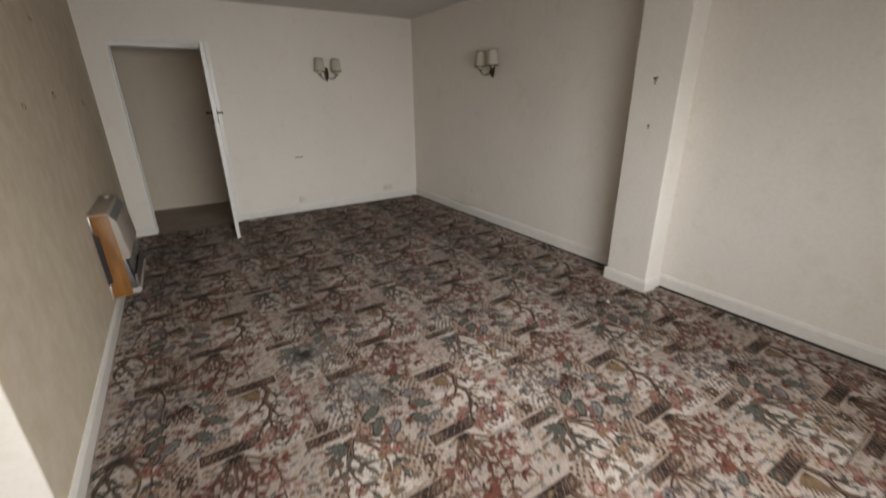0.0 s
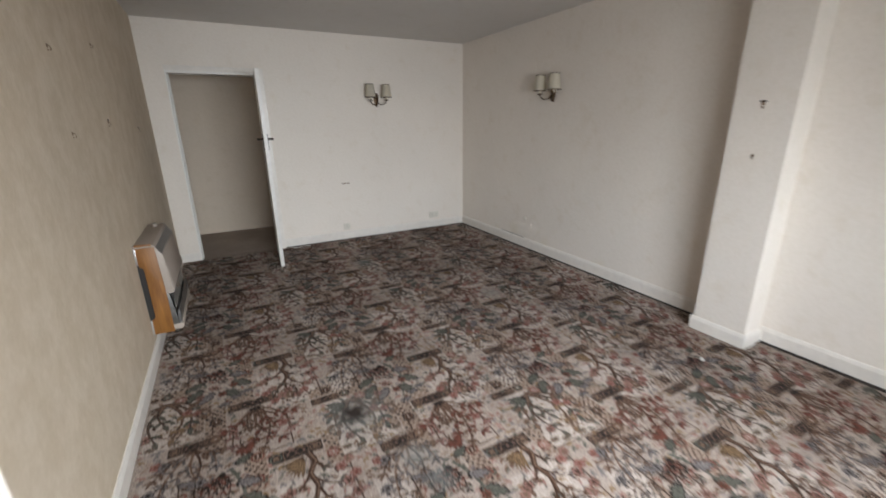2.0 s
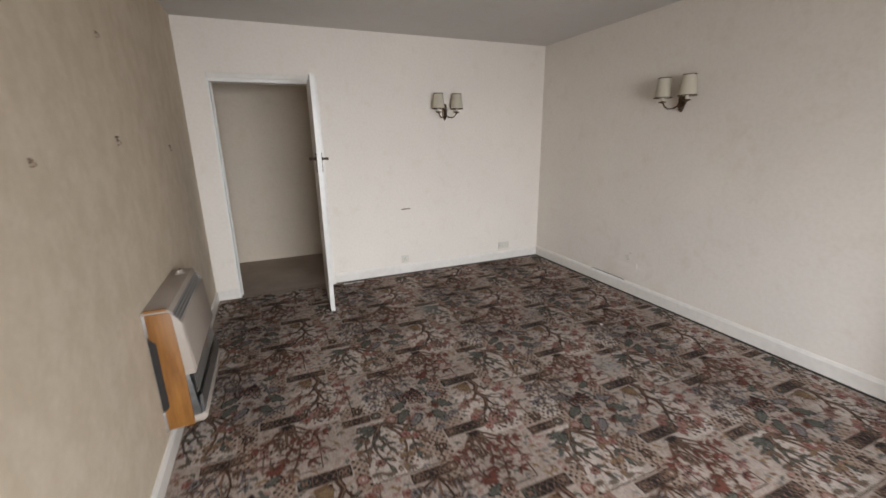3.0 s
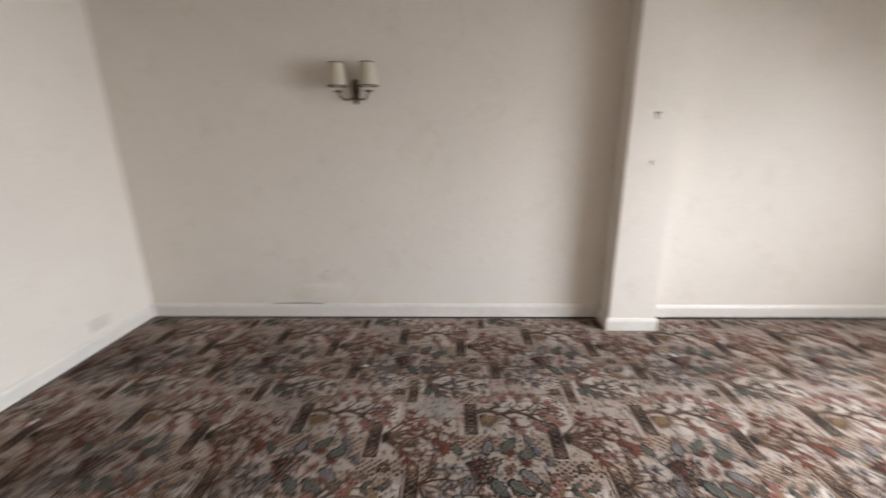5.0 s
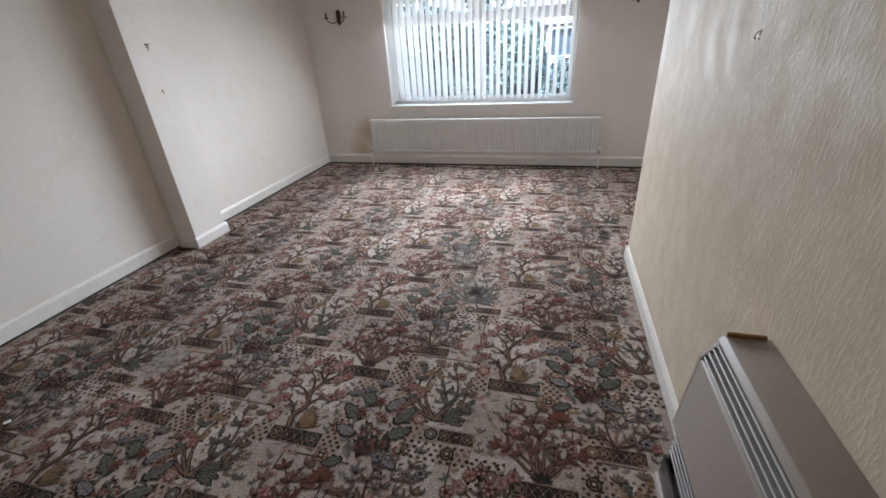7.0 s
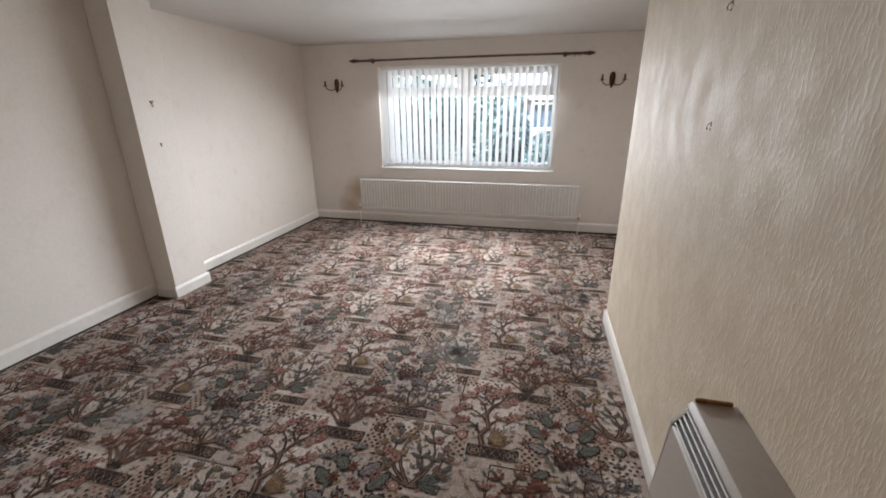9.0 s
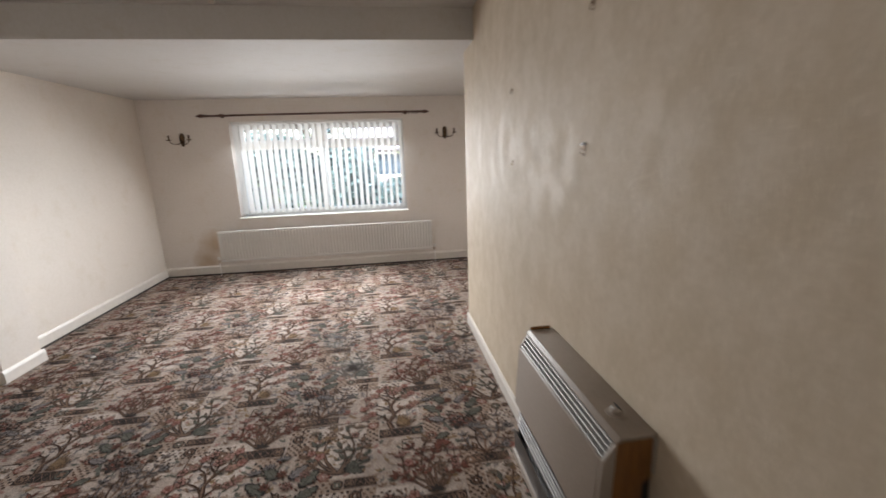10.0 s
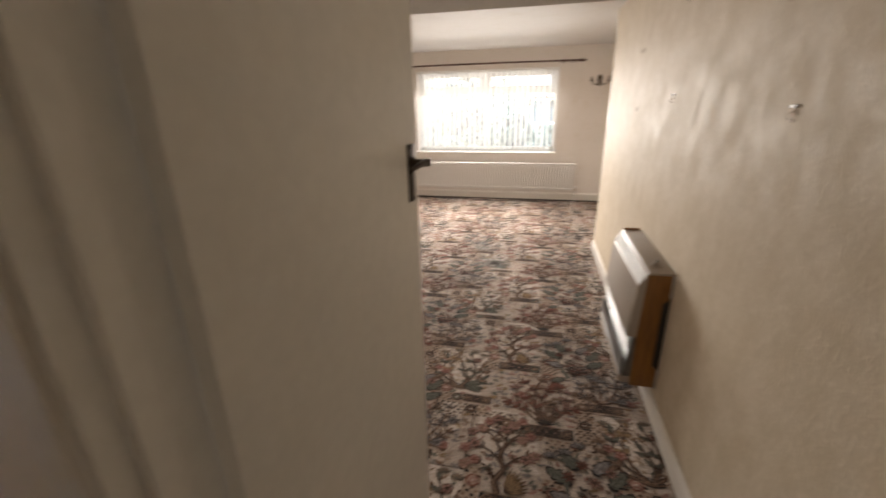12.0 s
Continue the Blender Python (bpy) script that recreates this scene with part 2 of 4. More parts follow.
M_RUST = surface("rusty_steel", (0.3, 0.2, 0.13), 0.55, metal=0.6, var=0.3, big=60, fine=200)
M_HALLFLOOR = surface("hall_carpet", (0.42, 0.34, 0.28), 0.95, var=0.25, fine=200, bump_s=0.5)
M_GRASS = surface("lawn", (0.06, 0.1, 0.035), 0.9, var=0.35, big=0.6, fine=30, bump_s=0.6, dist=0.02)
M_ROAD = surface("asphalt", (0.06, 0.06, 0.06), 0.9, var=0.2, fine=80)
M_LEAF = foliage("hedge_leaves", (0.068, 0.105, 0.115))
M_LEAF2 = foliage("tree_leaves", (0.077, 0.109, 0.135))
M_BARK = surface("bark", (0.09, 0.07, 0.055), 0.9, var=0.3, fine=25, bump_s=0.8, dist=0.01)
M_BRICKFAR = surface("purple_brown_brick", (0.24, 0.21, 0.26), 0.85, var=0.2, fine=8, bump_s=0.3)
M_ROOF = surface("mauve_roof_tiles", (0.22, 0.2, 0.25), 0.8, var=0.2, fine=6, bump_s=0.3)
M_FARGLASS = surface("far_window_glass", (0.05, 0.07, 0.1), 0.1, var=0.1)


# ---- mesh helpers ----
def bm_new():
    return bmesh.new()


def box(bm, x0, x1, y0, y1, z0, z1, bev=0.0, seg=2):
    t = bmesh.new()
    bmesh.ops.create_cube(t, size=1)
    bmesh.ops.transform(t, matrix=Matrix.Translation(((x0 + x1) / 2, (y0 + y1) / 2, (z0 + z1) / 2))
                        @ Matrix.Diagonal((x1 - x0, y1 - y0, z1 - z0, 1)), verts=t.verts)
    if bev:
        bmesh.ops.bevel(t, geom=t.edges[:], offset=bev, segments=seg, affect="EDGES", profile=0.5)
    merge(bm, t)


def merge(bm, t, m=None):
    if m is not None:
        bmesh.ops.transform(t, matrix=m, verts=t.verts)
    me = bpy.data.meshes.new("tmp")
    t.to_mesh(me)
    t.free()
    bm.from_mesh(me)
    bpy.data.meshes.remove(me)


def lathe(bm, profile, seg=20, m=None):
    """Turns (radius, height) pairs about z."""
    t = bmesh.new()
    rings = []
    for r, z in profile:
        rings.append([t.verts.new((r * math.cos(2 * math.pi * i / seg), r * math.sin(2 * math.pi * i / seg), z)) for i in range(seg)])
    for a, b in zip(rings, rings[1:]):
        for i in range(seg):
            t.faces.new((a[i], a[(i + 1) % seg], b[(i + 1) % seg], b[i]))
    if profile[0][0] > 1e-5:
        t.faces.new(rings[0][::-1])
    if profile[-1][0] > 1e-5:
        t.faces.new(rings[-1])
    bmesh.ops.remove_doubles(t, verts=t.verts, dist=1e-5)
    merge(bm, t, m)


def tube(bm, pts, r, seg=10, r_end=None):
    pts = [Vector(p) for p in pts]
    t = bmesh.new()
    rings = []
    n = len(pts)
    for i, p in enumerate(pts):
        d = (pts[min(i + 1, n - 1)] - pts[max(i - 1, 0)]).normalized()
        u = d.cross(Vector((0, 0, 1)))
        if u.length < 0.05:
            u = d.cross(Vector((0, 1, 0)))
        u.normalize()
        v = d.cross(u)
        rr = r if r_end is None else r + (r_end - r) * i / (n - 1)
        rings.append([t.verts.new(p + rr * (math.cos(2 * math.pi * k / seg) * u + math.sin(2 * math.pi * k / seg) * v)) for k in range(seg)])
    for a, b in zip(rings, rings[1:]):
        for k in range(seg):
            t.faces.new((a[k], a[(k + 1) % seg], b[(k + 1) % seg], b[k]))
    t.faces.new(rings[0][::-1])
    t.faces.new(rings[-1])
    bmesh.ops.recalc_face_normals(t, faces=t.faces)
    merge(bm, t)


def prism(bm, profile, a0, a1, axis="y", bev=0.0):
    """Draws a closed profile out along an axis. y: profile is (x, z); x: (y, z); z: (x, y)."""
    def at(p, a):
        return {"y": (p[0], a, p[1]), "x": (a, p[0], p[1]), "z": (p[0], p[1], a)}[axis]
    t = bmesh.new()
    A, B = [t.verts.new(at(p, a0)) for p in profile], [t.verts.new(at(p, a1)) for p in profile]
    n = len(profile)
    for i in range(n):
        t.faces.new((A[i], A[(i + 1) % n], B[(i + 1) % n], B[i]))
    t.faces.new(A[::-1])
    t.faces.new(B)
    bmesh.ops.recalc_face_normals(t, faces=t.faces)
    if bev:
        bmesh.ops.bevel(t, geom=t.edges[:], offset=bev, segments=2, affect="EDGES", profile=0.5)
    merge(bm, t)


def finish(name, bm, material, smooth=False):
    me = bpy.data.meshes.new(name)
    bmesh.ops.recalc_face_normals(bm, faces=bm.faces)
    bm.to_mesh(me)
    bm.free()
    for mm in (material if isinstance(material, (list, tuple)) else [material]):
        me.materials.append(mm)
    if smooth:
        me.polygons.foreach_set("use_smooth", [True] * len(me.polygons))
        me.set_sharp_from_angle(angle=radians(35))
    return new(name, me)


def part(name, bm, material, parent, label="", smooth=True):
    ob = finish(name, bm, material, smooth)
    ob.parent = parent
    return tagged(ob, label)


def structure(name, bm, material, label, category, smooth=False):
    return tagged(finish(name, bm, material, smooth), label, category, kind="structure")


def thing(name, loc, label, category, group="", rz=0.0, kind=""):
    ob = new(name)
    ob.empty_display_size = 0.1
    ob.matrix_world = pose(*loc, 0, 0, rz)
    return tagged(ob, label, category, group, kind)


def same(ob, parent, x=0, y=0, z=0, rz=0.0):
    """Another piece on the same mesh, under a parent."""
    c = new(ob.name, ob.data)
    c.parent = parent
    c.matrix_local = pose(x, y, z, 0, 0, rz)
    return c


# ---- plan, in metres ----
W, L = 3.65, 6.33            # far side wall; window wall at y = -L
NIB, DROP = -4.0, -3.65      # end of the papered wall; face of the lowered ceiling
H, H2 = 2.46, 2.258          # ceiling heights
XW = -0.65                   # side wall of the window bay
DX0, DX1, DZ = 0.195, 1.05, 2.0   # doorway
WX0, WX1, WZ0, WZ1 = 0.395, 2.607, 0.757, 1.985
WT = 0.27
YW = -L

# ---- structure ----
b = bm_new(); box(b, XW - 0.1, W + 0.1, -L - WT, 1.35, -0.2, -0.012)
structure("floor", b, M_SLAB, "dark bare floor under the carpet edges", "floor")
b = bm_new(); box(b, -0.12, 0, NIB, 0, -0.012, H)
structure("wall_west", b, M_PAPER, "long wall with embossed cream wallpaper", "wall")
b = bm_new(); box(b, XW, -0.12, NIB, NIB + 0.12, -0.012, H); box(b, -0.12, -0.0, NIB - 0.004, NIB, -0.012, H)
structure("wall_nib", b, M_PAINT, "cream painted return wall beside the window bay", "wall")
b = bm_new(); box(b, XW - 0.12, XW, -L - WT, NIB + 0.12, -0.012, H)
structure("wall_bay_west", b, M_PAINT, "cream painted side wall of the window bay", "wall")
b = bm_new(); box(b, W, W + 0.12, -L - WT, 0.15, -0.012, H)
structure("wall_east", b, M_PAINT_E, "cream painted wall with damp patches low down", "wall")
b = bm_new(); box(b, 3.448, W, -3.99, DROP, -0.012, H, 0.004)
structure("wall_pier", b, M_PAINT, "cream painted pier standing out of the wall", "wall")
b = bm_new()
box(b, -0.5, DX0, 0, 0.15, -0.012, H); box(b, DX1 + 0.012, W, 0, 0.15, -0.012, H); box(b, DX0, DX1 + 0.012, 0, 0.15, DZ, H)
structure("wall_north", b, M_PAINT, "cream painted wall with the doorway", "wall")
b = bm_new()
box(b, XW, WX0, YW - WT, YW, -0.012, H); box(b, WX1, W, YW - WT, YW, -0.012, H)
box(b, WX0, WX1, YW - WT, YW, -0.012, WZ0 - 0.02); box(b, WX0, WX1, YW - WT, YW, WZ1, H)
structure("wall_south", b, M_PAINT_S, "cream painted window wall with a brown damp stain", "wall")
b = bm_new(); box(b, -0.52, W + 0.1, DROP, 1.42, H, H + 0.15)
structure("ceiling", b, M_CEIL, "plain white painted ceiling", "ceiling")
b = bm_new(); box(b, XW - 0.12, W + 0.1, -L - WT, DROP, H2, H + 0.15, 0.003)
structure("ceiling_bay", b, M_CEIL, "lowered white ceiling of the window bay", "ceiling")
# hall behind the doorway; high opening at one end, unseen, added to brighten it
b = bm_new(); box(b, -0.5, 2.32, 1.3, 1.42, -0.012, H)
structure("wall_hall_north", b, M_HALL, "plain dim hall wall beyond the doorway", "wall")
b = bm_new(); box(b, -0.5, -0.38, 0.15, 1.3, -0.012, H)
structure("wall_hall_west", b, M_HALL, "plain dim end wall of the hall", "wall")
b = bm_new()
box(b, 2.2, 2.32, 0.15, 1.3, -0.012, 1.55); box(b, 2.2, 2.32, 0.15, 1.3, 1.82, H)
box(b, 2.2, 2.32, 0.15, 0.5, 1.55, 1.82); box(b, 2.2, 2.32, 0.95, 1.3, 1.55, 1.82)
structure("wall_hall_east", b, M_HALL, "plain unseen end wall of the hall with a high opening added for daylight", "wall")
b = bm_new(); box(b, -0.38, 2.2, 0.06, 1.3, -0.012, -0.002)
structure("hall_floor", b, M_HALLFLOOR, "plain beige hall carpet", "floor")


def skirting(name, axis, a0, a1, wall, out, h=0.092, d=0.016, foot=0.013):
    """A moulded baseboard along a wall; out: the side on which the room lies."""
    pr = [(0, foot), (d, foot), (d, h - 0.022), (d * 0.65, h - 0.008), (d * 0.4, h), (0, h)]
    bb = bm_new()
    prism(bb, [(wall + out * p, q) for p, q in pr], a0, a1, axis)
    structure(name, bb, M_SKIRT, "cream gloss painted baseboard, scuffed", "baseboard")


# Dark boxes put the shade under the baseboards into colour.
def shade_strip(name, x0, x1, y0, y1):
    bb = bm_new(); box(bb, x0, x1, y0, y1, -0.012, 0.0125)
    structure(name, bb, M_SLAB, "dark strip standing in for the shade under the baseboard", "trim")


shade_strip("gap_shade_south", XW, W, YW, YW + 0.012)
shade_strip("gap_shade_bay_east", W - 0.012, W, YW + 0.012, -3.99)
shade_strip("gap_shade_east", W - 0.012, W, DROP, -0.012)
shade_strip("gap_shade_north", DX1 + 0.065, W, -0.012, 0)
skirting("baseboard_west", "y", NIB - 0.004, -0.0, 0.0, 1, foot=-0.012)
skirting("baseboard_nib", "x", XW, 0.016, NIB - 0.004, -1, foot=-0.012)
skirting("baseboard_east", "y", DROP, 0.0, W, -1, 0.12)
skirting("baseboard_bay_east", "y", -L, -3.99, W, -1, 0.11)
skirting("baseboard_pier", "y", -4.006, DROP + 0.014, 3.448, -1, foot=-0.012)
skirting("baseboard_pier_north", "x", 3.448, W - 0.016, DROP, 1, foot=-0.012)
skirting("baseboard_pier_south", "x", 3.448, W - 0.016, -3.99, -1, foot=-0.012)
skirting("baseboard_north", "x", DX1 + 0.065, W - 0.016, 0.0, -1, 0.11)
skirting("baseboard_north_west", "x", 0.016, DX0 - 0.004, 0.0, -1, foot=-0.012)
skirting("baseboard_south", "x", XW, W - 0.016, YW, 1, 0.125)
skirting("baseboard_bay_west", "y", -L + 0.016, NIB - 0.02, XW, 1, foot=-0.012)

# door lining, stops and architraves
for nm, x0, x1, z0, z1 in (("door_jamb", DX0 - 0.001, DX0 + 0.016, -0.01, DZ), ("door_jamb_hinge", DX1 - 0.003, DX1 + 0.012, -0.01, DZ), ("door_head", DX0 + 0.016, DX1 - 0.003, DZ - 0.028, DZ + 0.001)):
    b = bm_new(); box(b, x0, x1, 0.001, 0.154, z0, z1, 0.002)
    structure(nm, b, M_GLOSS, "white gloss painted door lining", "door frame")
b = bm_new(); box(b, DX1 - 0.02, DX1 - 0.003, 0.08, 0.118, -0.01, DZ - 0.028, 0.002)
structure("door_stop_hinge", b, M_GLOSS, "white gloss painted door stop", "door frame")
b = bm_new(); box(b, DX0 + 0.016, DX0 + 0.028, 0.08, 0.118, -0.01, DZ - 0.028, 0.002)
structure("door_stop", b, M_GLOSS, "white gloss painted door stop", "door frame")
for nm, x0, x1, z0, z1 in (("architrave_hinge", DX1 + 0.012, DX1 + 0.058, -0.012, DZ + 0.045), ("architrave_head", DX0 - 0.001, DX1 + 0.012, DZ + 0.001, DZ + 0.045)):
    b = bm_new(); box(b, x0, x1, -0.009, 0.001, z0, z1, 0.004); box(b, x0, x1, 0.149, 0.164, z0, z1, 0.004)
    structure(nm, b, M_SKIRT, "cream gloss painted door surround", "door frame")


# ---- door ----
def door_leaf(w, h, t):
    bb = bm_new()
    box(bb, -w, 0, 0, t, 0.008, h, 0.002)
    return bb


def lever_set(parent, x, face, out, z):
    """Backplate with screws and a curved lever that points to the hinges."""
    bb = bm_new(); box(bb, x - 0.021, x + 0.021, min(face, face + out * 0.006), max(face, face + out * 0.006), z - 0.095, z + 0.06, 0.0025)
    pl = part("handle_plate", bb, M_HANDLE, parent, "worn bronze handle plate")
    for dz in (-0.085, 0.05):
        bb = bm_new(); lathe(bb, [(0.0045, 0), (0.004, 0.002), (0, 0.0025)], 10, Matrix.Translation((x, face + out * 0.006, z + dz)) @ Matrix.Rotation(-out * math.pi / 2, 4, "X"))
        part("screw", bb, M_BLACK, pl)
    bb = bm_new(); box(bb, x - 0.003, x + 0.003, min(face + out * 0.005, face + out * 0.0072), max(face + out * 0.005, face + out * 0.0072), z - 0.07, z - 0.052)
    part("keyhole", bb, M_BLACK, pl)
    bb = bm_new()
    lathe(bb, [(0.015, 0), (0.014, 0.008), (0.009, 0.012), (0.009, 0.03), (0.012, 0.042), (0.009, 0.052), (0, 0.054)], 14,
          Matrix.Translation((x, face + out * 0.005, z + 0.012)) @ Matrix.Rotation(-out * math.pi / 2, 4, "X"))
    tube(bb, [(x - 0.004, face + out * 0.045, z + 0.012), (x + 0.03, face + out * 0.048, z + 0.015), (x + 0.07, face + out * 0.045, z + 0.011), (x + 0.105, face + out * 0.04, z + 0.004)], 0.0095, 10, 0.006)
    part("lever", bb, M_HANDLE, parent, "worn bronze door lever")


DOOR_ANGLE = 86.5
door = thing("door_1", (DX1 - 0.006, 0.02, 0), "flush white painted door standing wide open", "door", rz=DOOR_ANGLE, kind="structure")
leaf = part("leaf", door_leaf(0.762, 1.968, 0.036), M_DOOR, door, smooth=False)
lever_set(door, -0.762 + 0.05, 0.036, 1, 1.315)
lever_set(door, -0.762 + 0.05, 0.0, -1, 1.315)
for hz in (0.22, 1.72):
    b = bm_new(); lathe(b, [(0.006, hz), (0.006, hz + 0.09), (0.003, hz + 0.096)], 10, Matrix.Translation((0.003, -0.002, 0)))
    part("hinge", b, M_RUST, door, "painted steel hinge")

# ---- window ----
win = thing("window_1", (0, YW, 0), "white plastic window with two top lights", "window", kind="structure")
FY0, FY1 = -0.22, -0.155
for nm, x0, x1, z0, z1 in (("frame_jamb", WX0, WX0 + 0.06, WZ0, WZ1), ("frame_jamb", WX1 - 0.06, WX1, WZ0, WZ1), ("frame_head", WX0 + 0.06, WX1 - 0.06, WZ1 - 0.06, WZ1),
                           ("frame_bottom", WX0 + 0.06, WX1 - 0.06, WZ0, WZ0 + 0.07), ("transom", WX0 + 0.06, WX1 - 0.06, 1.63, 1.71), ("mullion", 1.462, 1.542, 1.71, WZ1 - 0.06), ("mullion", 1.468, 1.536, WZ0 + 0.07, 1.63)):
    b = bm_new(); box(b, x0, x1, FY0, FY1, z0, z1, 0.005)
    part(nm, b, M_UPVC, win)
def sash(x0, x1, z0, z1, w=0.038):
    bb = bm_new()
    for q in ((x0, x1, z0, z0 + w), (x0, x1, z1 - w, z1), (x0, x0 + w, z0 + w, z1 - w), (x1 - w, x1, z0 + w, z1 - w)):
        box(bb, q[0], q[1], -0.215, -0.142, q[2], q[3], 0.004)
    fr = part("sash", bb, M_UPVC, win)
    bb = bm_new(); box(bb, x0 + w, x1 - w, -0.19, -0.18, z0 + w, z1 - w)
    pn = part("pane", bb, M_GLASS, fr, "clear glass", smooth=False)
    pn.visible_shadow = False
    bb = bm_new(); box(bb, (x0 + x1) / 2 - 0.05, (x0 + x1) / 2 + 0.05, -0.142, -0.122, z0 + 0.008, z0 + 0.024, 0.005)
    part("window_handle", bb, M_UPVC, fr, "white window catch")


sash(WX0 + 0.062, 1.46, 1.712, WZ1 - 0.062)
sash(1.544, WX1 - 0.062, 1.712, WZ1 - 0.062)
for x0, x1 in ((WX0 + 0.06, 1.468), (1.536, WX1 - 0.06)):
    b = bm_new(); box(b, x0, x1, -0.19, -0.18, WZ0 + 0.07, 1.63)
    pn = part("pane", b, M_GLASS, win, "clear glass", smooth=False)
    pn.visible_shadow = False
b = bm_new(); box(b, WX0 - 0.02, WX1 + 0.02, -0.155, 0.035, WZ0 - 0.02, WZ0, 0.006)
part("window_sill", b, M_GLOSS, win, "white painted sill board")

# ---- vertical blind ----
blind = thing("vertical_blind", (1.5, YW - 0.07, 0), "white vertical blind, slats turned open, in the window", "blind")
b = bm_new(); box(b, WX0 - 1.5 + 0.012, WX1 - 1.5 - 0.012, -0.022, 0.022, WZ1 - 0.03, WZ1 - 0.001, 0.004)
part("headrail", b, M_UPVC, blind)
SN = 27
b = bm_new()
rows_ = [[b.verts.new((u, 0.0025 * (1 - (u / 0.0445) ** 2), z)) for u in (-0.0445, -0.025, 0, 0.025, 0.0445)] for z in (0.815, 1.945)]
for q in range(4):
    b.faces.new((rows_[0][q], rows_[0][q + 1], rows_[1][q + 1], rows_[1][q]))
slat0 = part("slat", b, M_BLIND, blind, smooth=False)
b = bm_new(); box(b, -0.04, 0.04, -0.003, 0.003, 0.797, 0.822, 0.0015)
weight0 = part("weight", b, M_UPVC, slat0)
rnd = random.Random(4)
sx = [WX0 - 1.5 + 0.045 + i * (WX1 - WX0 - 0.09) / (SN - 1) for i in range(SN)]
slat0.matrix_local = pose(sx[0], 0, 0, 0, 0, 66)
for i in range(1, SN):
    c = same(slat0, blind, sx[i] + rnd.uniform(-0.004, 0.004), 0, 0, 66 + rnd.uniform(-4, 4))
    same(weight0, c)

# ---- curtain pole ----
rod = thing("curtain_pole", (0, YW, 2.055), "dark wooden curtain pole with pointed finials", "curtain pole")
b = bm_new(); tube(b, [(0.16, 0.075, 0), (1.0, 0.075, 0.003), (2.0, 0.075, 0.001), (2.83, 0.075, -0.004)], 0.0125, 14)
part("pole", b, M_DARKWOOD, rod)
FIN = [(0.013, 0), (0.02, 0.006), (0.02, 0.014), (0.012, 0.02), (0.022, 0.04), (0.024, 0.055), (0.017, 0.08), (0.009, 0.105), (0.004, 0.118), (0, 0.12)]
for x, a in ((0.16, -90), (2.83, 90)):
    b = bm_new(); lathe(b, FIN, 16, Matrix.Translation((x, 0.075, -0.002)) @ Matrix.Rotation(radians(a), 4, "Y"))
    part("finial", b, M_DARKWOOD, rod, "turned pointed finial")
for x in (0.36, 2.66):
    b = bm_new(); lathe(b, [(0.028, 0), (0.026, 0.008), (0.012, 0.014), (0.01, 0.06)], 16, Matrix.Translation((x, 0, 0)) @ Matrix.Rotation(-math.pi / 2, 4, "X"))
    lathe(b, [(0.019, -0.012), (0.02, 0), (0.019, 0.012)], 16, Matrix.Translation((x, 0.075, 0)) @ Matrix.Rotation(math.pi / 2, 4, "Y"))
    part("bracket", b, M_DARKWOOD, rod)
ring = None
for i, x in enumerate((0.195, 0.22, 0.25, 0.268, 0.3, 0.325)):
    if ring is None:
        b = bm_new()
        tube(b, [(0, 0.022 * math.cos(k * math.pi / 8), 0.022 * math.sin(k * math.pi / 8)) for k in range(17)], 0.0035, 6)
        ring = part("ring", b, M_DARKWOOD, rod)
        ring.matrix_local = pose(x, 0.075, -0.008)
    else:
        same(ring, rod, x, 0.075, -0.008, (i * 37) % 20 - 10)

# ---- radiator ----
rad = thing("radiator", (1.49, YW, 0), "long white ribbed panel radiator under the window", "radiator")
RX, RZ0, RZ1, NF = 1.42, 0.185, 0.6, 71
prof = []
for i in range(NF):
    x0 = -RX + 0.012 + i * (2 * RX - 0.024) / NF
    p = (2 * RX - 0.024) / NF
    prof += [(x0, 0.084), (x0 + p * 0.22, 0.084), (x0 + p * 0.36, 0.1), (x0 + p * 0.72, 0.1), (x0 + p * 0.86, 0.084)]
prof += [(RX - 0.012, 0.084), (RX - 0.012, 0.07), (-RX + 0.012, 0.07)]
b = bm_new(); prism(b, prof, RZ0 + 0.03, RZ1 - 0.03, "z")
part("panel", b, M_RAD, rad, smooth=False)
for z0, z1 in ((RZ0, RZ0 + 0.032), (RZ1 - 0.032, RZ1)):
    b = bm_new(); box(b, -RX, RX, 0.066, 0.094, z0, z1, 0.008, 3)
    part("header_channel", b, M_RAD, rad)
for x in (-RX, RX - 0.014):
    b = bm_new(); box(b, x, x + 0.014, 0.066, 0.094, RZ0 + 0.03, RZ1 - 0.03, 0.004)
    part("end_seam", b, M_RAD, rad)
for x in (-1.0, 1.0):
    b = bm_new(); box(b, x - 0.02, x + 0.02, -0.001, 0.068, 0.24, 0.54, 0.003)
    part("wall_bracket", b, M_RAD, rad)
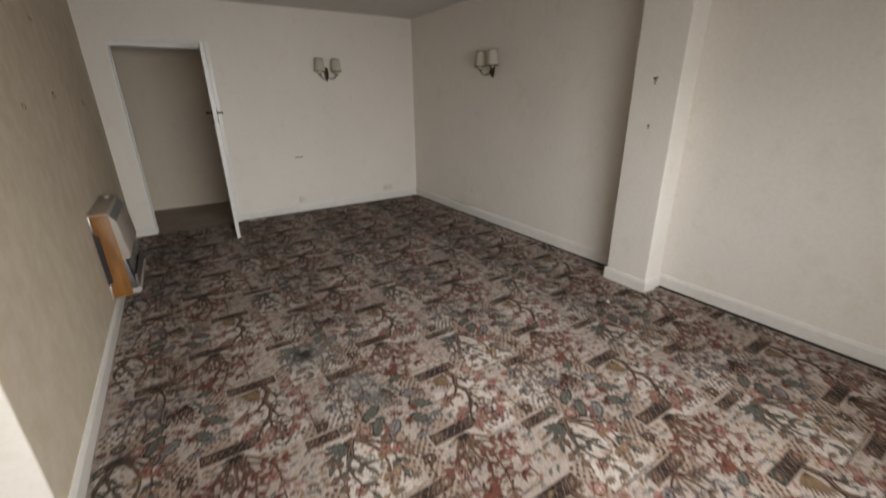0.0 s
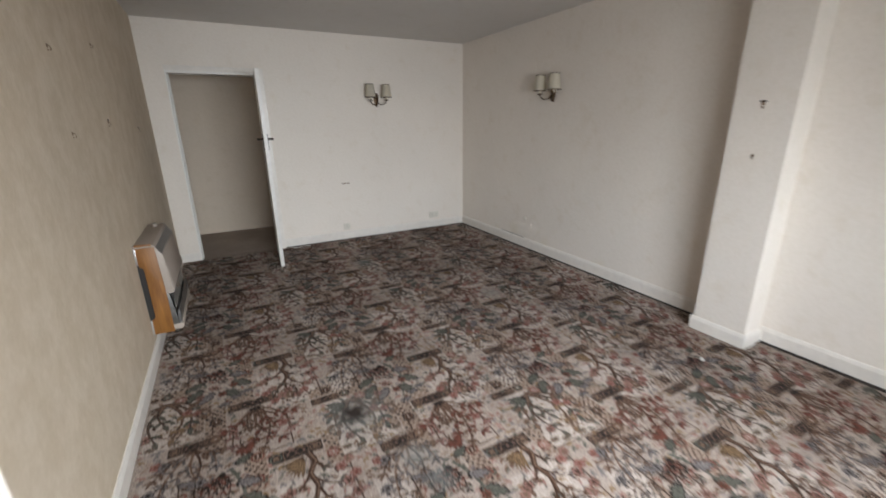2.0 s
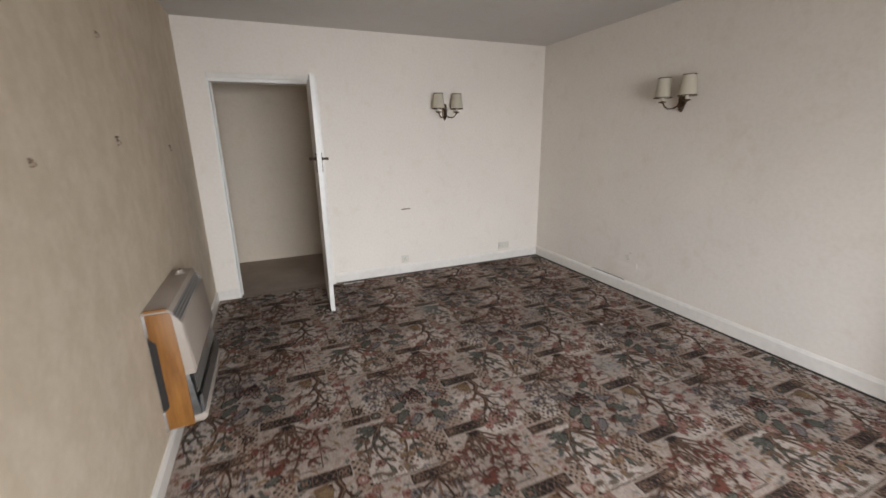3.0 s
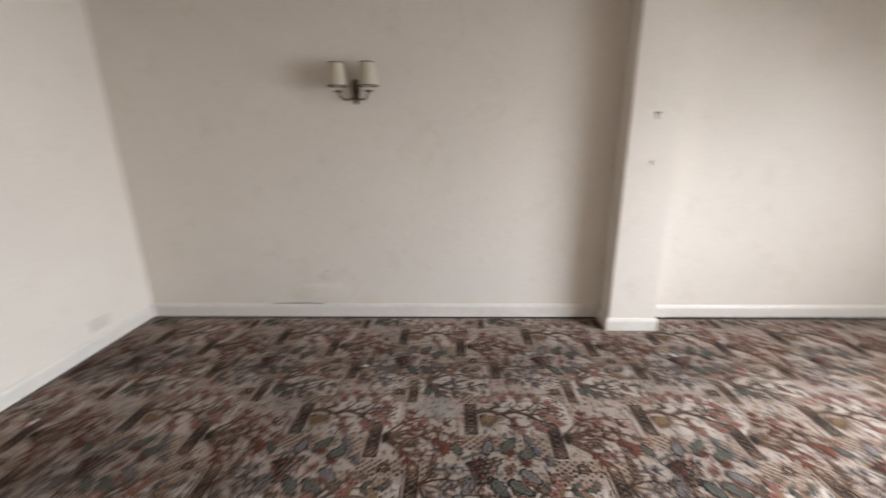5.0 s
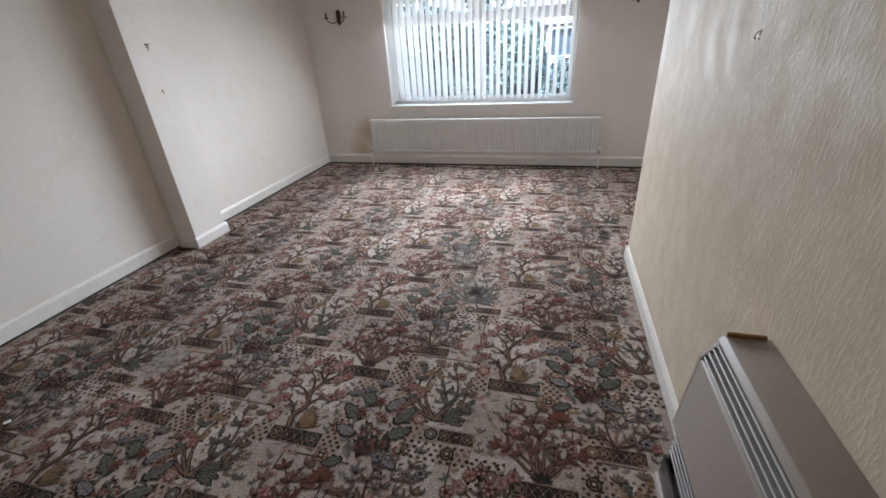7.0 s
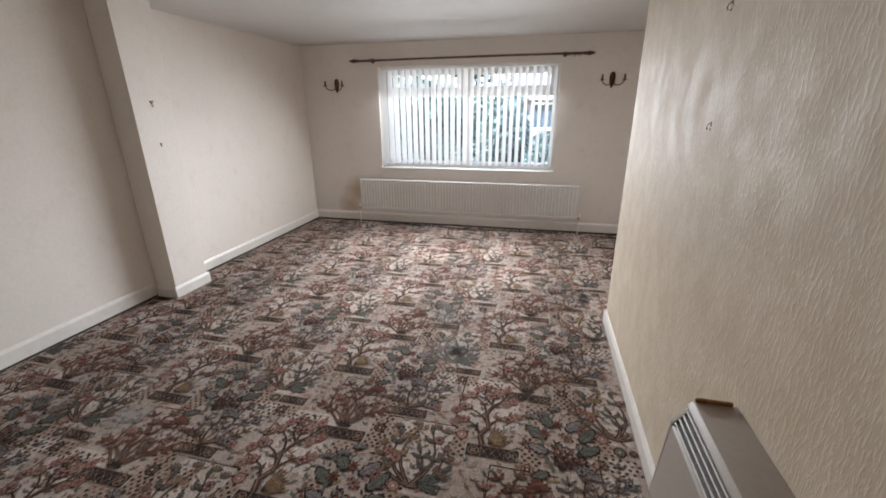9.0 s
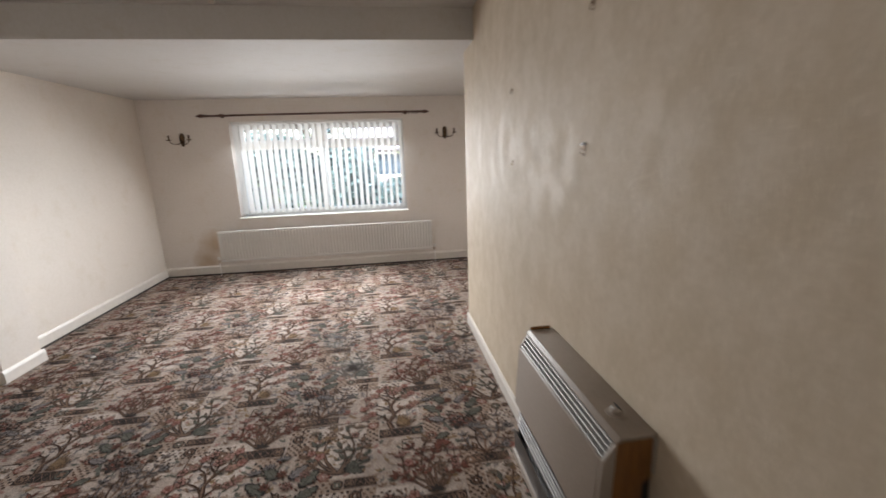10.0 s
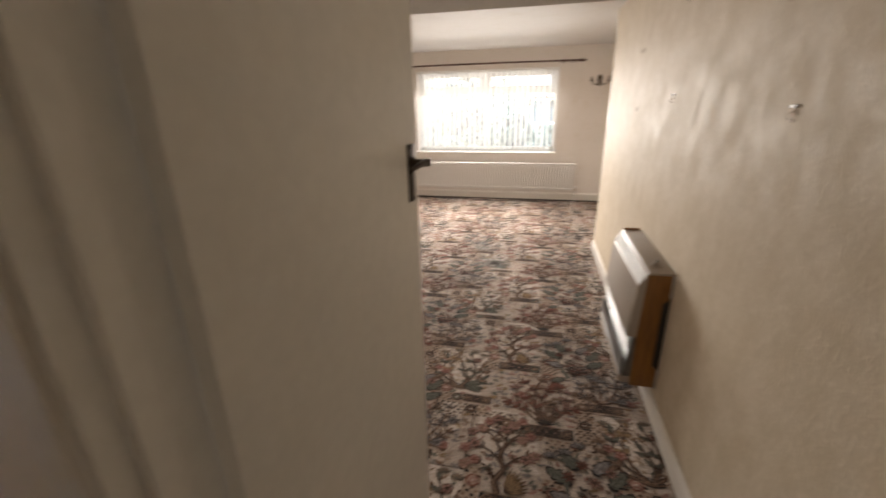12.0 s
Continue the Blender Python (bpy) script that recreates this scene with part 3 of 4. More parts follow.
for s in (-1, 1):
    x = s * (RX + 0.03)
    b = bm_new()
    tube(b, [(s * (RX - 0.005), 0.08, RZ0 + 0.02), (x, 0.08, RZ0 + 0.02)], 0.009, 10)
    lathe(b, [(0.012, RZ0 - 0.012), (0.014, RZ0), (0.013, RZ0 + 0.028)], 14, Matrix.Translation((x, 0.08, 0)))
    v = part("valve", b, M_COPPER, rad, "small plated radiator valve")
    b = bm_new(); lathe(b, [(0.012, RZ0 + 0.028), (0.017, RZ0 + 0.034), (0.016, RZ0 + 0.066), (0.008, RZ0 + 0.073), (0, RZ0 + 0.073)], 14, Matrix.Translation((x, 0.08, 0)))
    part("cap", b, M_RAD, v, "white plastic valve cap")
    b = bm_new(); tube(b, [(x, 0.08, RZ0 - 0.01), (x, 0.08, 0.05), (x, 0.08, -0.012)], 0.0075, 10)
    part("pipe", b, M_RAD, rad, "white painted pipe")


# ---- wall lights ----
def wall_light(loc, rz, shades, label, group):
    """Built against the plane y = 0, facing -y."""
    t = thing("wall_light", loc, label, "wall light", group, rz)
    ax = 0.104 if shades else 0.116
    bb = bm_new()
    prism(bb, [(0.03 * math.sin(k * math.pi / 9) * (1.0 + 0.35 * math.cos(k * math.pi / 9)), 0.012 + 0.085 * math.cos(k * math.pi / 9)) for k in range(18)], -0.012, 0.0, "y", 0.003)
    lathe(bb, [(0.0, -0.075), (0.008, -0.066), (0.005, -0.056), (0.016, -0.042), (0.02, -0.025), (0.012, -0.008), (0.008, 0.01), (0.015, 0.025), (0.013, 0.05), (0.006, 0.07), (0.0, 0.08)], 14, Matrix.Translation((0, -0.028, 0.01)))
    part("backplate", bb, M_BRONZE, t, "aged bronze backplate with a turned drop")
    for s in (-1, 1):
        bb = bm_new()
        tube(bb, [(0, -0.028, -0.015), (s * 0.03, -0.05, -0.04), (s * 0.065, -0.075, -0.045), (s * (ax - 0.016), -0.09, -0.025), (s * ax, -0.095, 0.004)], 0.0055, 8)
        a = part("arm", bb, M_BRONZE, t, "curved bronze arm")
        bb = bm_new(); lathe(bb, [(0.004, 0), (0.026, 0.006), (0.03, 0.014), (0.012, 0.014), (0.009, 0.02)], 16, Matrix.Translation((s * ax, -0.095, -0.002)))
        part("drip_cup", bb, M_BRONZE, a)
        bb = bm_new(); lathe(bb, [(0.0105, 0.015), (0.0105, 0.062), (0.007, 0.066), (0, 0.066)], 12, Matrix.Translation((s * ax, -0.095, 0)))
        part("candle_tube", bb, M_CANDLE if shades else M_BRONZE, a)
        if shades:
            bb = bm_new()
            lathe(bb, [(0.066, 0.04), (0.061, 0.08), (0.055, 0.13), (0.047, 0.19), (0.0455, 0.19), (0.0535, 0.13), (0.0595, 0.08), (0.0645, 0.04), (0.066, 0.04)], 22, Matrix.Translation((s * ax, -0.095, 0)))
            bmesh.ops.delete(bb, geom=[f for f in bb.faces if len(f.verts) > 4], context="FACES")
            sh = part("shade", bb, M_SHADE, a, "faded cream cloth shade")
            for r, z in ((0.0667, 0.04), (0.0477, 0.186)):
                bb = bm_new()
                lathe(bb, [(r, z - 0.002), (r + 0.001, z), (r, z + 0.005), (r - 0.003, z + 0.004), (r - 0.003, z - 0.001), (r, z - 0.002)], 22, Matrix.Translation((s * ax, -0.095, 0)))
                bmesh.ops.delete(bb, geom=[f for f in bb.faces if len(f.verts) > 4], context="FACES")
                part("trim_band", bb, M_TRIMBAND, sh)
    return t


G1, G2 = "shaded wall lights", "bare wall lights"
wall_light((2.389, 0, 1.725), 0, True, "bronze twin wall light with cream shades by the corner", G1)
wall_light((W, -1.813, 1.715), -90, True, "bronze twin wall light with cream shades", G1)
wall_light((3.175, YW, 1.765), 180, False, "bronze twin wall light without shades above the damp stain", G2)
wall_light((-0.167, YW, 1.768), 180, False, "bronze twin wall light without shades beside the window", G2)

# ---- gas wall heater ----
HY0, HY1, HZ0, HZ1 = -2.157, -1.461, 0.145, 0.75
heat = thing("gas_heater", (0, (HY0 + HY1) / 2, 0), "old gas wall heater with teak ends and taupe front", "heater")
hy = (HY1 - HY0) / 2
for s in (-1, 1):
    b = bm_new(); prism(b, [(0.012, HZ0), (0.122, HZ0), (0.122, HZ0 + 0.3), (0.112, HZ1 - 0.014), (0.012, HZ1 - 0.012), (0.012, HZ1 - 0.13), (0.034, HZ1 - 0.15), (0.034, HZ0 + 0.12), (0.012, HZ0 + 0.1)], s * hy, s * (hy - 0.016), "y", 0.002)
    e = part("end_panel", b, M_TEAK, heat, "orange teak veneer end panel")
    for z0, z1 in ((HZ0 - 0.008, HZ0 + 0.1), (HZ1 - 0.12, HZ1 - 0.014)):
        b = bm_new(); box(b, 0.0, 0.012, min(s * hy, s * (hy - 0.012)), max(s * hy, s * (hy - 0.012)), z0, z1, 0.002)
        part("corner_clip", b, M_SILVER, e, "bright metal corner clip")
b = bm_new(); box(b, 0.0, 0.06, -hy + 0.018, hy - 0.018, HZ0 + 0.02, HZ1 - 0.02)
part("back_box", b, M_BLACK, heat)
b = bm_new()
prism(b, [(0.0, HZ1 - 0.012), (0.098, HZ1 - 0.012), (0.116, HZ1 - 0.02), (0.118, HZ1 - 0.014), (0.104, HZ1), (0.0, HZ1)], -hy + 0.002, hy - 0.002, "y", 0.0015)
part("top_panel", b, M_TAUPE, heat)
b = bm_new(); box(b, 0.012, 0.1, -hy - 0.002, -hy + 0.008, HZ1 - 0.002, HZ1 + 0.01, 0.002)
part("top_lip", b, M_TEAK, heat)
for i in range(4):
    x, z = 0.12 + i * 0.0075, HZ1 - 0.024 - i * 0.0135  # stepped down the front edge
    b = bm_new(); prism(b, [(x - 0.02, z - 0.002), (x, z - 0.003), (x + 0.002, z), (x - 0.001, z + 0.0025), (x - 0.02, z + 0.002)], -hy + 0.02, hy - 0.02, "y")
    part("louvre_bar", b, M_LOUVRE, heat, "dull metal louvre bar")
b = bm_new()
prism(b, [(0.06, HZ0 + 0.3), (0.125, HZ0 + 0.265), (0.165, HZ0 + 0.27), (0.17, HZ0 + 0.29), (0.15, HZ1 - 0.075), (0.142, HZ1 - 0.07), (0.06, HZ1 - 0.075)], -hy + 0.02, hy - 0.02, "y", 0.003)
part("front_panel", b, M_TAUPE, heat)
for s in (-1, 1):
    b = bm_new()
    prism(b, [(0.1, HZ0 + 0.275), (0.13, HZ0 + 0.268), (0.166, HZ0 + 0.272), (0.148, HZ1 - 0.07), (0.112, HZ1 - 0.016), (0.1, HZ1 - 0.016)], s * (hy - 0.004), s * (hy - 0.018), "y", 0.001)
    part("side_cheek", b, M_TAUPE, heat)
    b = bm_new(); prism(b, [(0.1, HZ0 + 0.046), (0.158, HZ0 + 0.046), (0.135, HZ0 + 0.266), (0.1, HZ0 + 0.272)], s * (hy - 0.006), s * (hy - 0.014), "y", 0.001)
    part("lower_cheek", b, M_DULL, heat, "dull grey metal lower cheek")
for i in range(5):
    z = HZ0 + 0.25 - i * 0.021
    b = bm_new(); tube(b, [(0.152 + i * 0.001, -hy + 0.02, z), (0.152 + i * 0.001, hy - 0.02, z)], 0.0035, 8)
    part("guard_bar", b, M_SILVER, heat, "bright metal guard bar")
b = bm_new()
prism(b, [(0.062, HZ0 + 0.27), (0.07, HZ0 + 0.15), (0.1, HZ0 + 0.08), (0.15, HZ0 + 0.05), (0.16, HZ0 + 0.14), (0.172, HZ0 + 0.15), (0.168, HZ0 + 0.035), (0.06, HZ0 + 0.03), (0.055, HZ0 + 0.27)], -hy + 0.019, hy - 0.019, "y")
part("reflector", b, M_REFLECT, heat, "dull metal reflector", smooth=False)
b = bm_new(); prism(b, [(0.06, HZ0 + 0.005), (0.16, HZ0 + 0.005), (0.178, HZ0 + 0.02), (0.178, HZ0 + 0.046), (0.06, HZ0 + 0.046)], -hy + 0.01, hy - 0.01, "y", 0.003)
part("base_tray", b, M_TAUPE, heat)
b = bm_new(); lathe(b, [(0.03, HZ1), (0.03, HZ1 + 0.003), (0.018, HZ1 + 0.005), (0.017, HZ1 + 0.018), (0.014, HZ1 + 0.021), (0, HZ1 + 0.021)], 18, Matrix.Translation((0.058, hy - 0.1, 0)))
k = part("control_knob", b, M_TAUPE, heat)
b = bm_new(); box(b, 0.056, 0.06, hy - 0.116, hy - 0.084, HZ1 + 0.021, HZ1 + 0.026, 0.001)
part("grip", b, M_BLACK, k)


# ---- small wall fittings ----
def picture_hook(loc, rz, big, label):
    t = thing("picture_hook", loc, label, "picture hook", "old hooks and fixings", rz)
    s = 1.0 if big else 0.8
    bb = bm_new(); box(bb, -0.009 * s, 0.009 * s, -0.002, 0, -0.006, 0.012 * s, 0.0008)
    box(bb, -0.006 * s, 0.006 * s, -0.0025, 0, -0.022 * s, -0.012, 0.0008)
    part("plate", bb, M_RUST, t)
    if big:
        bb = bm_new(); box(bb, -0.019, 0.019, -0.004, 0, 0.013, 0.022, 0.001)
        part("bar", bb, M_HANDLE, t, "dark metal bar")
    bb = bm_new(); tube(bb, [(0, 0, 0.006), (0, -0.008, 0.002), (0, -0.012, -0.008), (0, -0.008, -0.016)], 0.0018, 6)
    part("hook", bb, M_RUST, t)


for y, z, big in ((-2.718, 1.434, False), (-1.943, 1.485, True), (-0.878, 1.437, True), (-2.741, 1.79, False), (-1.921, 1.918, False)):
    picture_hook((0, y, z), 90, big, "rusty hook and screw plug in the embossed wallpaper")
for z in (1.539, 1.241):
    picture_hook((3.448, -3.818, z), -90, z > 1.4, "dark screw fixing in the painted pier")


def socket(loc, rz, w, n, label):
    t = thing("socket", loc, label, "socket", "wall sockets", rz)
    bb = bm_new(); box(bb, -w / 2, w / 2, -0.009, 0, -0.043, 0.043, 0.004, 3)
    pl = part("plate", bb, M_SOCKET, t)
    for i in range(n):
        cx = (i - (n - 1) / 2) * 0.06
        for dx, dz in ((0, 0.012), (-0.011, -0.012), (0.011, -0.012)):
            bb = bm_new(); box(bb, cx + dx - 0.0035, cx + dx + 0.0035, -0.0098, -0.008, dz - 0.002, dz + 0.002)
            part("pin_hole", bb, M_BLACK, pl)
    for sx_ in (-1, 1):
        bb = bm_new(); lathe(bb, [(0.003, 0), (0.002, 0.001), (0, 0.001)], 8, Matrix.Translation((sx_ * (w / 2 - 0.012), -0.009, 0)) @ Matrix.Rotation(math.pi / 2, 4, "X"))
        part("screw", bb, M_RUST, pl)


socket((1.889, 0, 0.175), 0, 0.086, 1, "single cream socket low on the painted wall")
socket((3.16, 0, 0.19), 0, 0.146, 2, "double cream socket low on the wall near the corner")
b = bm_new(); box(b, -0.05, 0.05, -0.003, 0, -0.006, 0.006, 0.001)
scar = thing("cable_clip", (1.919, 0, 0.735), "thin grey cable clip strip on the painted wall", "clip")
part("strip", b, M_RUST, scar)
blank = thing("blanking_plate", (W, -1.449, 0.36), "small painted-over plate low on the wall", "plate", rz=-90)
b = bm_new(); box(b, -0.02, 0.02, -0.006, 0, -0.02, 0.02, 0.003)
part("plate", b, M_SOCKET, blank)
# blown plaster behind the paint, with a fold, a dark strip as shadow line over the baseboard and two old nails
blown = thing("plaster_blister", (W, -1.47, 0.2), "blown plaster bulging under cream paint above the baseboard", "plaster", rz=-90)
b = bm_new()
br = random.Random(9)
grid = [[b.verts.new((-0.28 + 0.56 * i / 18, -0.0005 - 0.011 * max(0, 1 - ((i - 9) / 9.2) ** 2 - ((j - 4) / 4.4) ** 2) ** 0.7 * br.uniform(0.5, 1.0), -0.072 + 0.17 * j / 8)) for j in range(9)] for i in range(19)]
for i in range(18):
    for j in range(8):
        b.faces.new((grid[i][j], grid[i][j + 1], grid[i + 1][j + 1], grid[i + 1][j]))
part("bulge", b, M_PAINT_E, blown)
b = bm_new(); tube(b, [(0.096, -0.001, 0.112), (0.102, -0.004, 0.07), (0.125, -0.006, 0.02), (0.141, -0.003, -0.057)], 0.005, 8, 0.002)
part("fold", b, M_PAINT_E, blown, "raised fold in the paint")
# the loose baseboard's shadow, laid on as a thin dark strip
b = bm_new(); prism(b, [(-0.47, -0.0802), (-0.2, -0.0785), (-0.03, -0.0802), (-0.03, -0.076), (-0.2, -0.072), (-0.47, -0.0765)], -0.003, -0.0005, "y")
part("shadow_strip", b, M_SLAB, blown, "dark strip standing in for the shadow above the baseboard")
for ny, nz in ((-1.475, 0.4), (-1.46, 0.338)):
    nail = thing("nail", (W, ny, nz), "bent rusty nail low in the painted wall", "nail", "old hooks and fixings", -90)
    b = bm_new(); tube(b, [(0, 0, 0), (0.002, -0.012, 0.001), (0.012, -0.018, 0.004), (0.024, -0.019, 0.003)], 0.0022, 6)
    part("shank", b, M_RUST, nail)
crease = thing("wallpaper_crease", (0, -0.98, 1.72), "small crease where the embossed cream wallpaper has lifted", "wallpaper", rz=90)
b = bm_new(); tube(b, [(-0.05, -0.001, -0.004), (-0.03, -0.003, 0.003), (-0.012, -0.003, 0.008), (0.03, -0.003, 0.0), (0.072, -0.001, -0.016)], 0.0018, 6, 0.001)
part("lifted_edge", b, M_PAPER, crease)
rose = thing("ceiling_rose", (1.62, -3.45, H), "small white ceiling rose with bare lamp holder", "ceiling rose")
b = bm_new(); lathe(b, [(0.05, 0), (0.048, -0.01), (0.03, -0.02), (0.012, -0.026), (0, -0.026)], 20)
part("cover", b, M_UPVC, rose)
b = bm_new(); lathe(b, [(0.012, -0.024), (0.017, -0.035), (0.017, -0.055), (0.012, -0.057), (0, -0.05)], 16)
part("lamp_holder", b, M_SOCKET, rose)


# ---- carpet ----
def outline_ok(x, y, m):
    if y > NIB:
        if x < 0.016 + m or x > W - 0.02 - m or y > -0.02 - m:
            return False
        if y < DROP + 0.02 + m and x > 3.43 - m:
            return False
        return True
    return XW + 0.02 + m < x < W - 0.03 - m and y > YW + 0.035 + m


b = bm_new()
prism(b, [(0.018, NIB - 0.02), (0.018, -0.012), (DX0 + 0.03, -0.012), (DX0 + 0.03, 0.06), (DX1 - 0.03, 0.06), (DX1 - 0.03, -0.012), (W - 0.02, -0.012), (W - 0.02, DROP + 0.02), (3.428, DROP + 0.02),
          (3.428, NIB - 0.02), (W - 0.03, NIB - 0.02), (W - 0.03, YW + 0.036), (XW + 0.02, YW + 0.036), (XW + 0.02, NIB - 0.02)], -0.011, 0.0, "z")
M_PILE = pile("carpet_ground", (0.44, 0.361, 0.313))
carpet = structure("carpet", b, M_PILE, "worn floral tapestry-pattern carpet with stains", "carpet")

PILES = [pile("pile_cream", (0.545, 0.463, 0.41)), pile("pile_charcoal", (0.034, 0.027, 0.024)), pile("pile_brown", (0.076, 0.042, 0.028)), pile("pile_red", (0.195, 0.073, 0.053)),
         pile("pile_ochre", (0.266, 0.176, 0.100)), pile("pile_green", (0.131, 0.129, 0.107)), pile("pile_slate", (0.216, 0.192, 0.188)), pile("pile_rose", (0.33, 0.185, 0.158)), pile("pile_taupe", (0.205, 0.130, 0.092)), pile("pile_beige", (0.37, 0.28, 0.226))]
CREAM, CHAR, BROWN, RED, OCHRE, GREEN, SLATE, ROSE, TAUPE, BEIGE = range(10)
pat_v, pat_f, pat_m = [], [], []
used = set()
CELL = 0.034
prnd = random.Random(11)


def patch(pts, layer, m):
    """One woven shape; higher layers lie over lower ones."""
    cx, cy = sum(p[0] for p in pts) / len(pts), sum(p[1] for p in pts) / len(pts)
    jit = prnd.random()
    if not all(outline_ok(px, py, 0.002) for px, py in pts):
        return
    i = len(pat_v)
    z = 0.0006 + 0.00035 * layer + 0.00015 * jit
    pat_v.extend((px, py, z) for px, py in pts)
    pat_f.append(tuple(range(i, i + len(pts))))
    pat_m.append(m)
    if layer > 0.9:
        used.add((math.floor(cx / CELL), math.floor(cy / CELL)))


def rect(x, y, w, h, layer, m):
    """A field, cut into small squares so that the edges of the room trim it closely."""
    nx, ny = max(1, round(w / 0.06)), max(1, round(h / 0.06))
    for i in range(nx):
        for j in range(ny):
            x0, x1, y0, y1 = x + w * i / nx, x + w * (i + 1) / nx, y + h * j / ny, y + h * (j + 1) / ny
            patch([(x0, y0), (x1, y0), (x1, y1), (x0, y1)], layer, m)


def disc(x, y, r, layer, m, n=8, squash=1.0):
    patch([(x + r * math.cos(2 * math.pi * (k + 0.5) / n), y + squash * r * math.sin(2 * math.pi * (k + 0.5) / n)) for k in range(n)], layer, m)


def blade(x, y, a, ln_, wd, layer, m):
    """A plain pointed leaf."""
    c, s = math.cos(a), math.sin(a)
    patch([(x + c * u * ln_ - s * v * wd, y + s * u * ln_ + c * v * wd) for u, v in ((0, 0), (0.3, -0.5), (0.65, -0.4), (1, 0), (0.65, 0.4), (0.3, 0.5))], layer, m)


def jagged(x, y, a, ln_, wd, layer, m):
    """A broad leaf with a toothed edge."""
    c, s = math.cos(a), math.sin(a)
    side = ((0, 0.06), (0.12, 0.34), (0.2, 0.24), (0.36, 0.5), (0.44, 0.33), (0.6, 0.45), (0.68, 0.24), (0.82, 0.28))
    ring = [(u, -v) for u, v in side] + [(1, 0)] + [(u, v) for u, v in reversed(side)]
    patch([(x + c * u * ln_ - s * v * wd, y + s * u * ln_ + c * v * wd) for u, v in ring], layer, m)


def stroke(pts, w0, w1, layer, m):
    n = len(pts) - 1
    for i in range(n):
        (x0, y0), (x1, y1) = pts[i], pts[i + 1]
        d = math.hypot(x1 - x0, y1 - y0) or 1
        nx, ny = -(y1 - y0) / d, (x1 - x0) / d
        a, c = w0 + (w1 - w0) * i / n, w0 + (w1 - w0) * (i + 1) / n
        patch([(x0 + nx * a, y0 + ny * a), (x1 + nx * c, y1 + ny * c), (x1 - nx * c, y1 - ny * c), (x0 - nx * a, y0 - ny * a)], layer, m)


def curve(p0, p1, bend, n=6):
    """Points of a bowed stem from p0 to p1."""
    (x0, y0), (x1, y1) = p0, p1
    return [(x0 + (x1 - x0) * k / n - (y1 - y0) * bend * math.sin(math.pi * k / n), y0 + (y1 - y0) * k / n + (x1 - x0) * bend * math.sin(math.pi * k / n)) for k in range(n + 1)]


def rosette(x, y, ring, inner, r=0.031):
    """A ringed medallion with a cross of petals on a pale tile."""
    rect(x - r * 1.12, y - r * 1.12, r * 2.24, r * 2.24, 0.6, BEIGE)
    disc(x, y, r, 2, ring, 8)
    disc(x, y, r * 0.74, 3, BEIGE if ring == RED else TAUPE, 8)
    for k in range(4):
        blade(x, y, 0.78 + k * 1.571, r * 0.74, r * 0.62, 4, inner)
    disc(x, y, r * 0.2, 5, CREAM, 6)


def dots(x, y, w, h):
    """A beige strip with staggered square dots; x, y is its corner of least x and y."""
    rect(x, y, w, h, 0.2, BEIGE)
    p = 0.029
    nx, ny = max(1, int(w / p)), max(1, int(h / p * 1.6))
    for i in range(nx):
        for j in range(ny):
            cx, cy = x + (i + 0.28 + 0.46 * (j % 2)) * w / nx, y + (j + 0.5) * h / ny
            disc(cx + prnd.uniform(-0.002, 0.002), cy, prnd.uniform(0.0082, 0.0102), 0.95, prnd.choice((CHAR, BROWN, BROWN, TAUPE)), 4 + (i + j) % 3, 0.9)


def bar(x, y, w, h=0.062, ring=TAUPE):
    """A dark lattice band with a ringed rosette at each end and pale edging lines."""
    rect(x, y, w, h, 1.2, CHAR)
    for yy in (y - 0.002, y + h + 0.002):
        stroke([(x, yy), (x + w * 0.5, yy), (x + w, yy)], 0.0022, 0.0022, 2, TAUPE)
    e = h * 1.02
    n = max(1, round((w - 2 * e) / 0.034))
    for i in range(n):
        a, c = x + e + i * (w - 2 * e) / n, x + e + (i + 1) * (w - 2 * e) / n
        stroke([(a, y + 0.004), (c, y + h - 0.004)], 0.0013, 0.0013, 3, TAUPE)
        stroke([(a, y + h - 0.004), (c, y + 0.004)], 0.0013, 0.0013, 3.4, TAUPE)
        for q in (0.22, 0.5, 0.78):
            disc((a + c) / 2, y + h * q, 0.005, 3.6, ROSE if q == 0.5 else BROWN, 4)
    for k, cx in enumerate((x + e * 0.5, x + w - e * 0.5)):
        xe = x + e if k == 0 else x + w - e
        stroke([(xe, y), (xe, y + h)], 0.0018, 0.0018, 3, TAUPE)
        disc(cx, y + h / 2, h * 0.44, 3.4, TAUPE if k else ring, 10)
        disc(cx, y + h / 2, h * 0.34, 4, CHAR, 10)
        for q in range(4):
            blade(cx, y + h / 2, 0.78 + q * 1.571, h * 0.32, h * 0.2, 5, TAUPE)


def veined(x, y, a, ln_, wd, layer, m, dark, toothed=False):
    """A leaf with a dark rim, a lighter blade and a dark midrib."""
    (jagged if toothed else blade)(x, y, a, ln_, wd, layer, dark)
    q = 0.09
    (jagged if toothed else blade)(x + math.cos(a) * ln_ * q, y + math.sin(a) * ln_ * q, a, ln_ * 0.82, wd * 0.78, layer + 1, m)
    stroke([(x, y), (x + math.cos(a) * ln_ * 0.8, y + math.sin(a) * ln_ * 0.8)], 0.0016, 0.0008, layer + 2, dark)


def flower(x, y, r, m, dark, petals=5):
    a0 = prnd.uniform(0, 6.28)
    for k in range(petals):
        a = a0 + k * 6.283 / petals
        disc(x + math.cos(a) * r * 0.6, y + math.sin(a) * r * 0.6, r * 0.46, 8, dark, 7)
        disc(x + math.cos(a) * r * 0.62, y + math.sin(a) * r * 0.62, r * 0.32, 9, m, 6)
    disc(x, y, r * 0.26, 10, dark, 6)


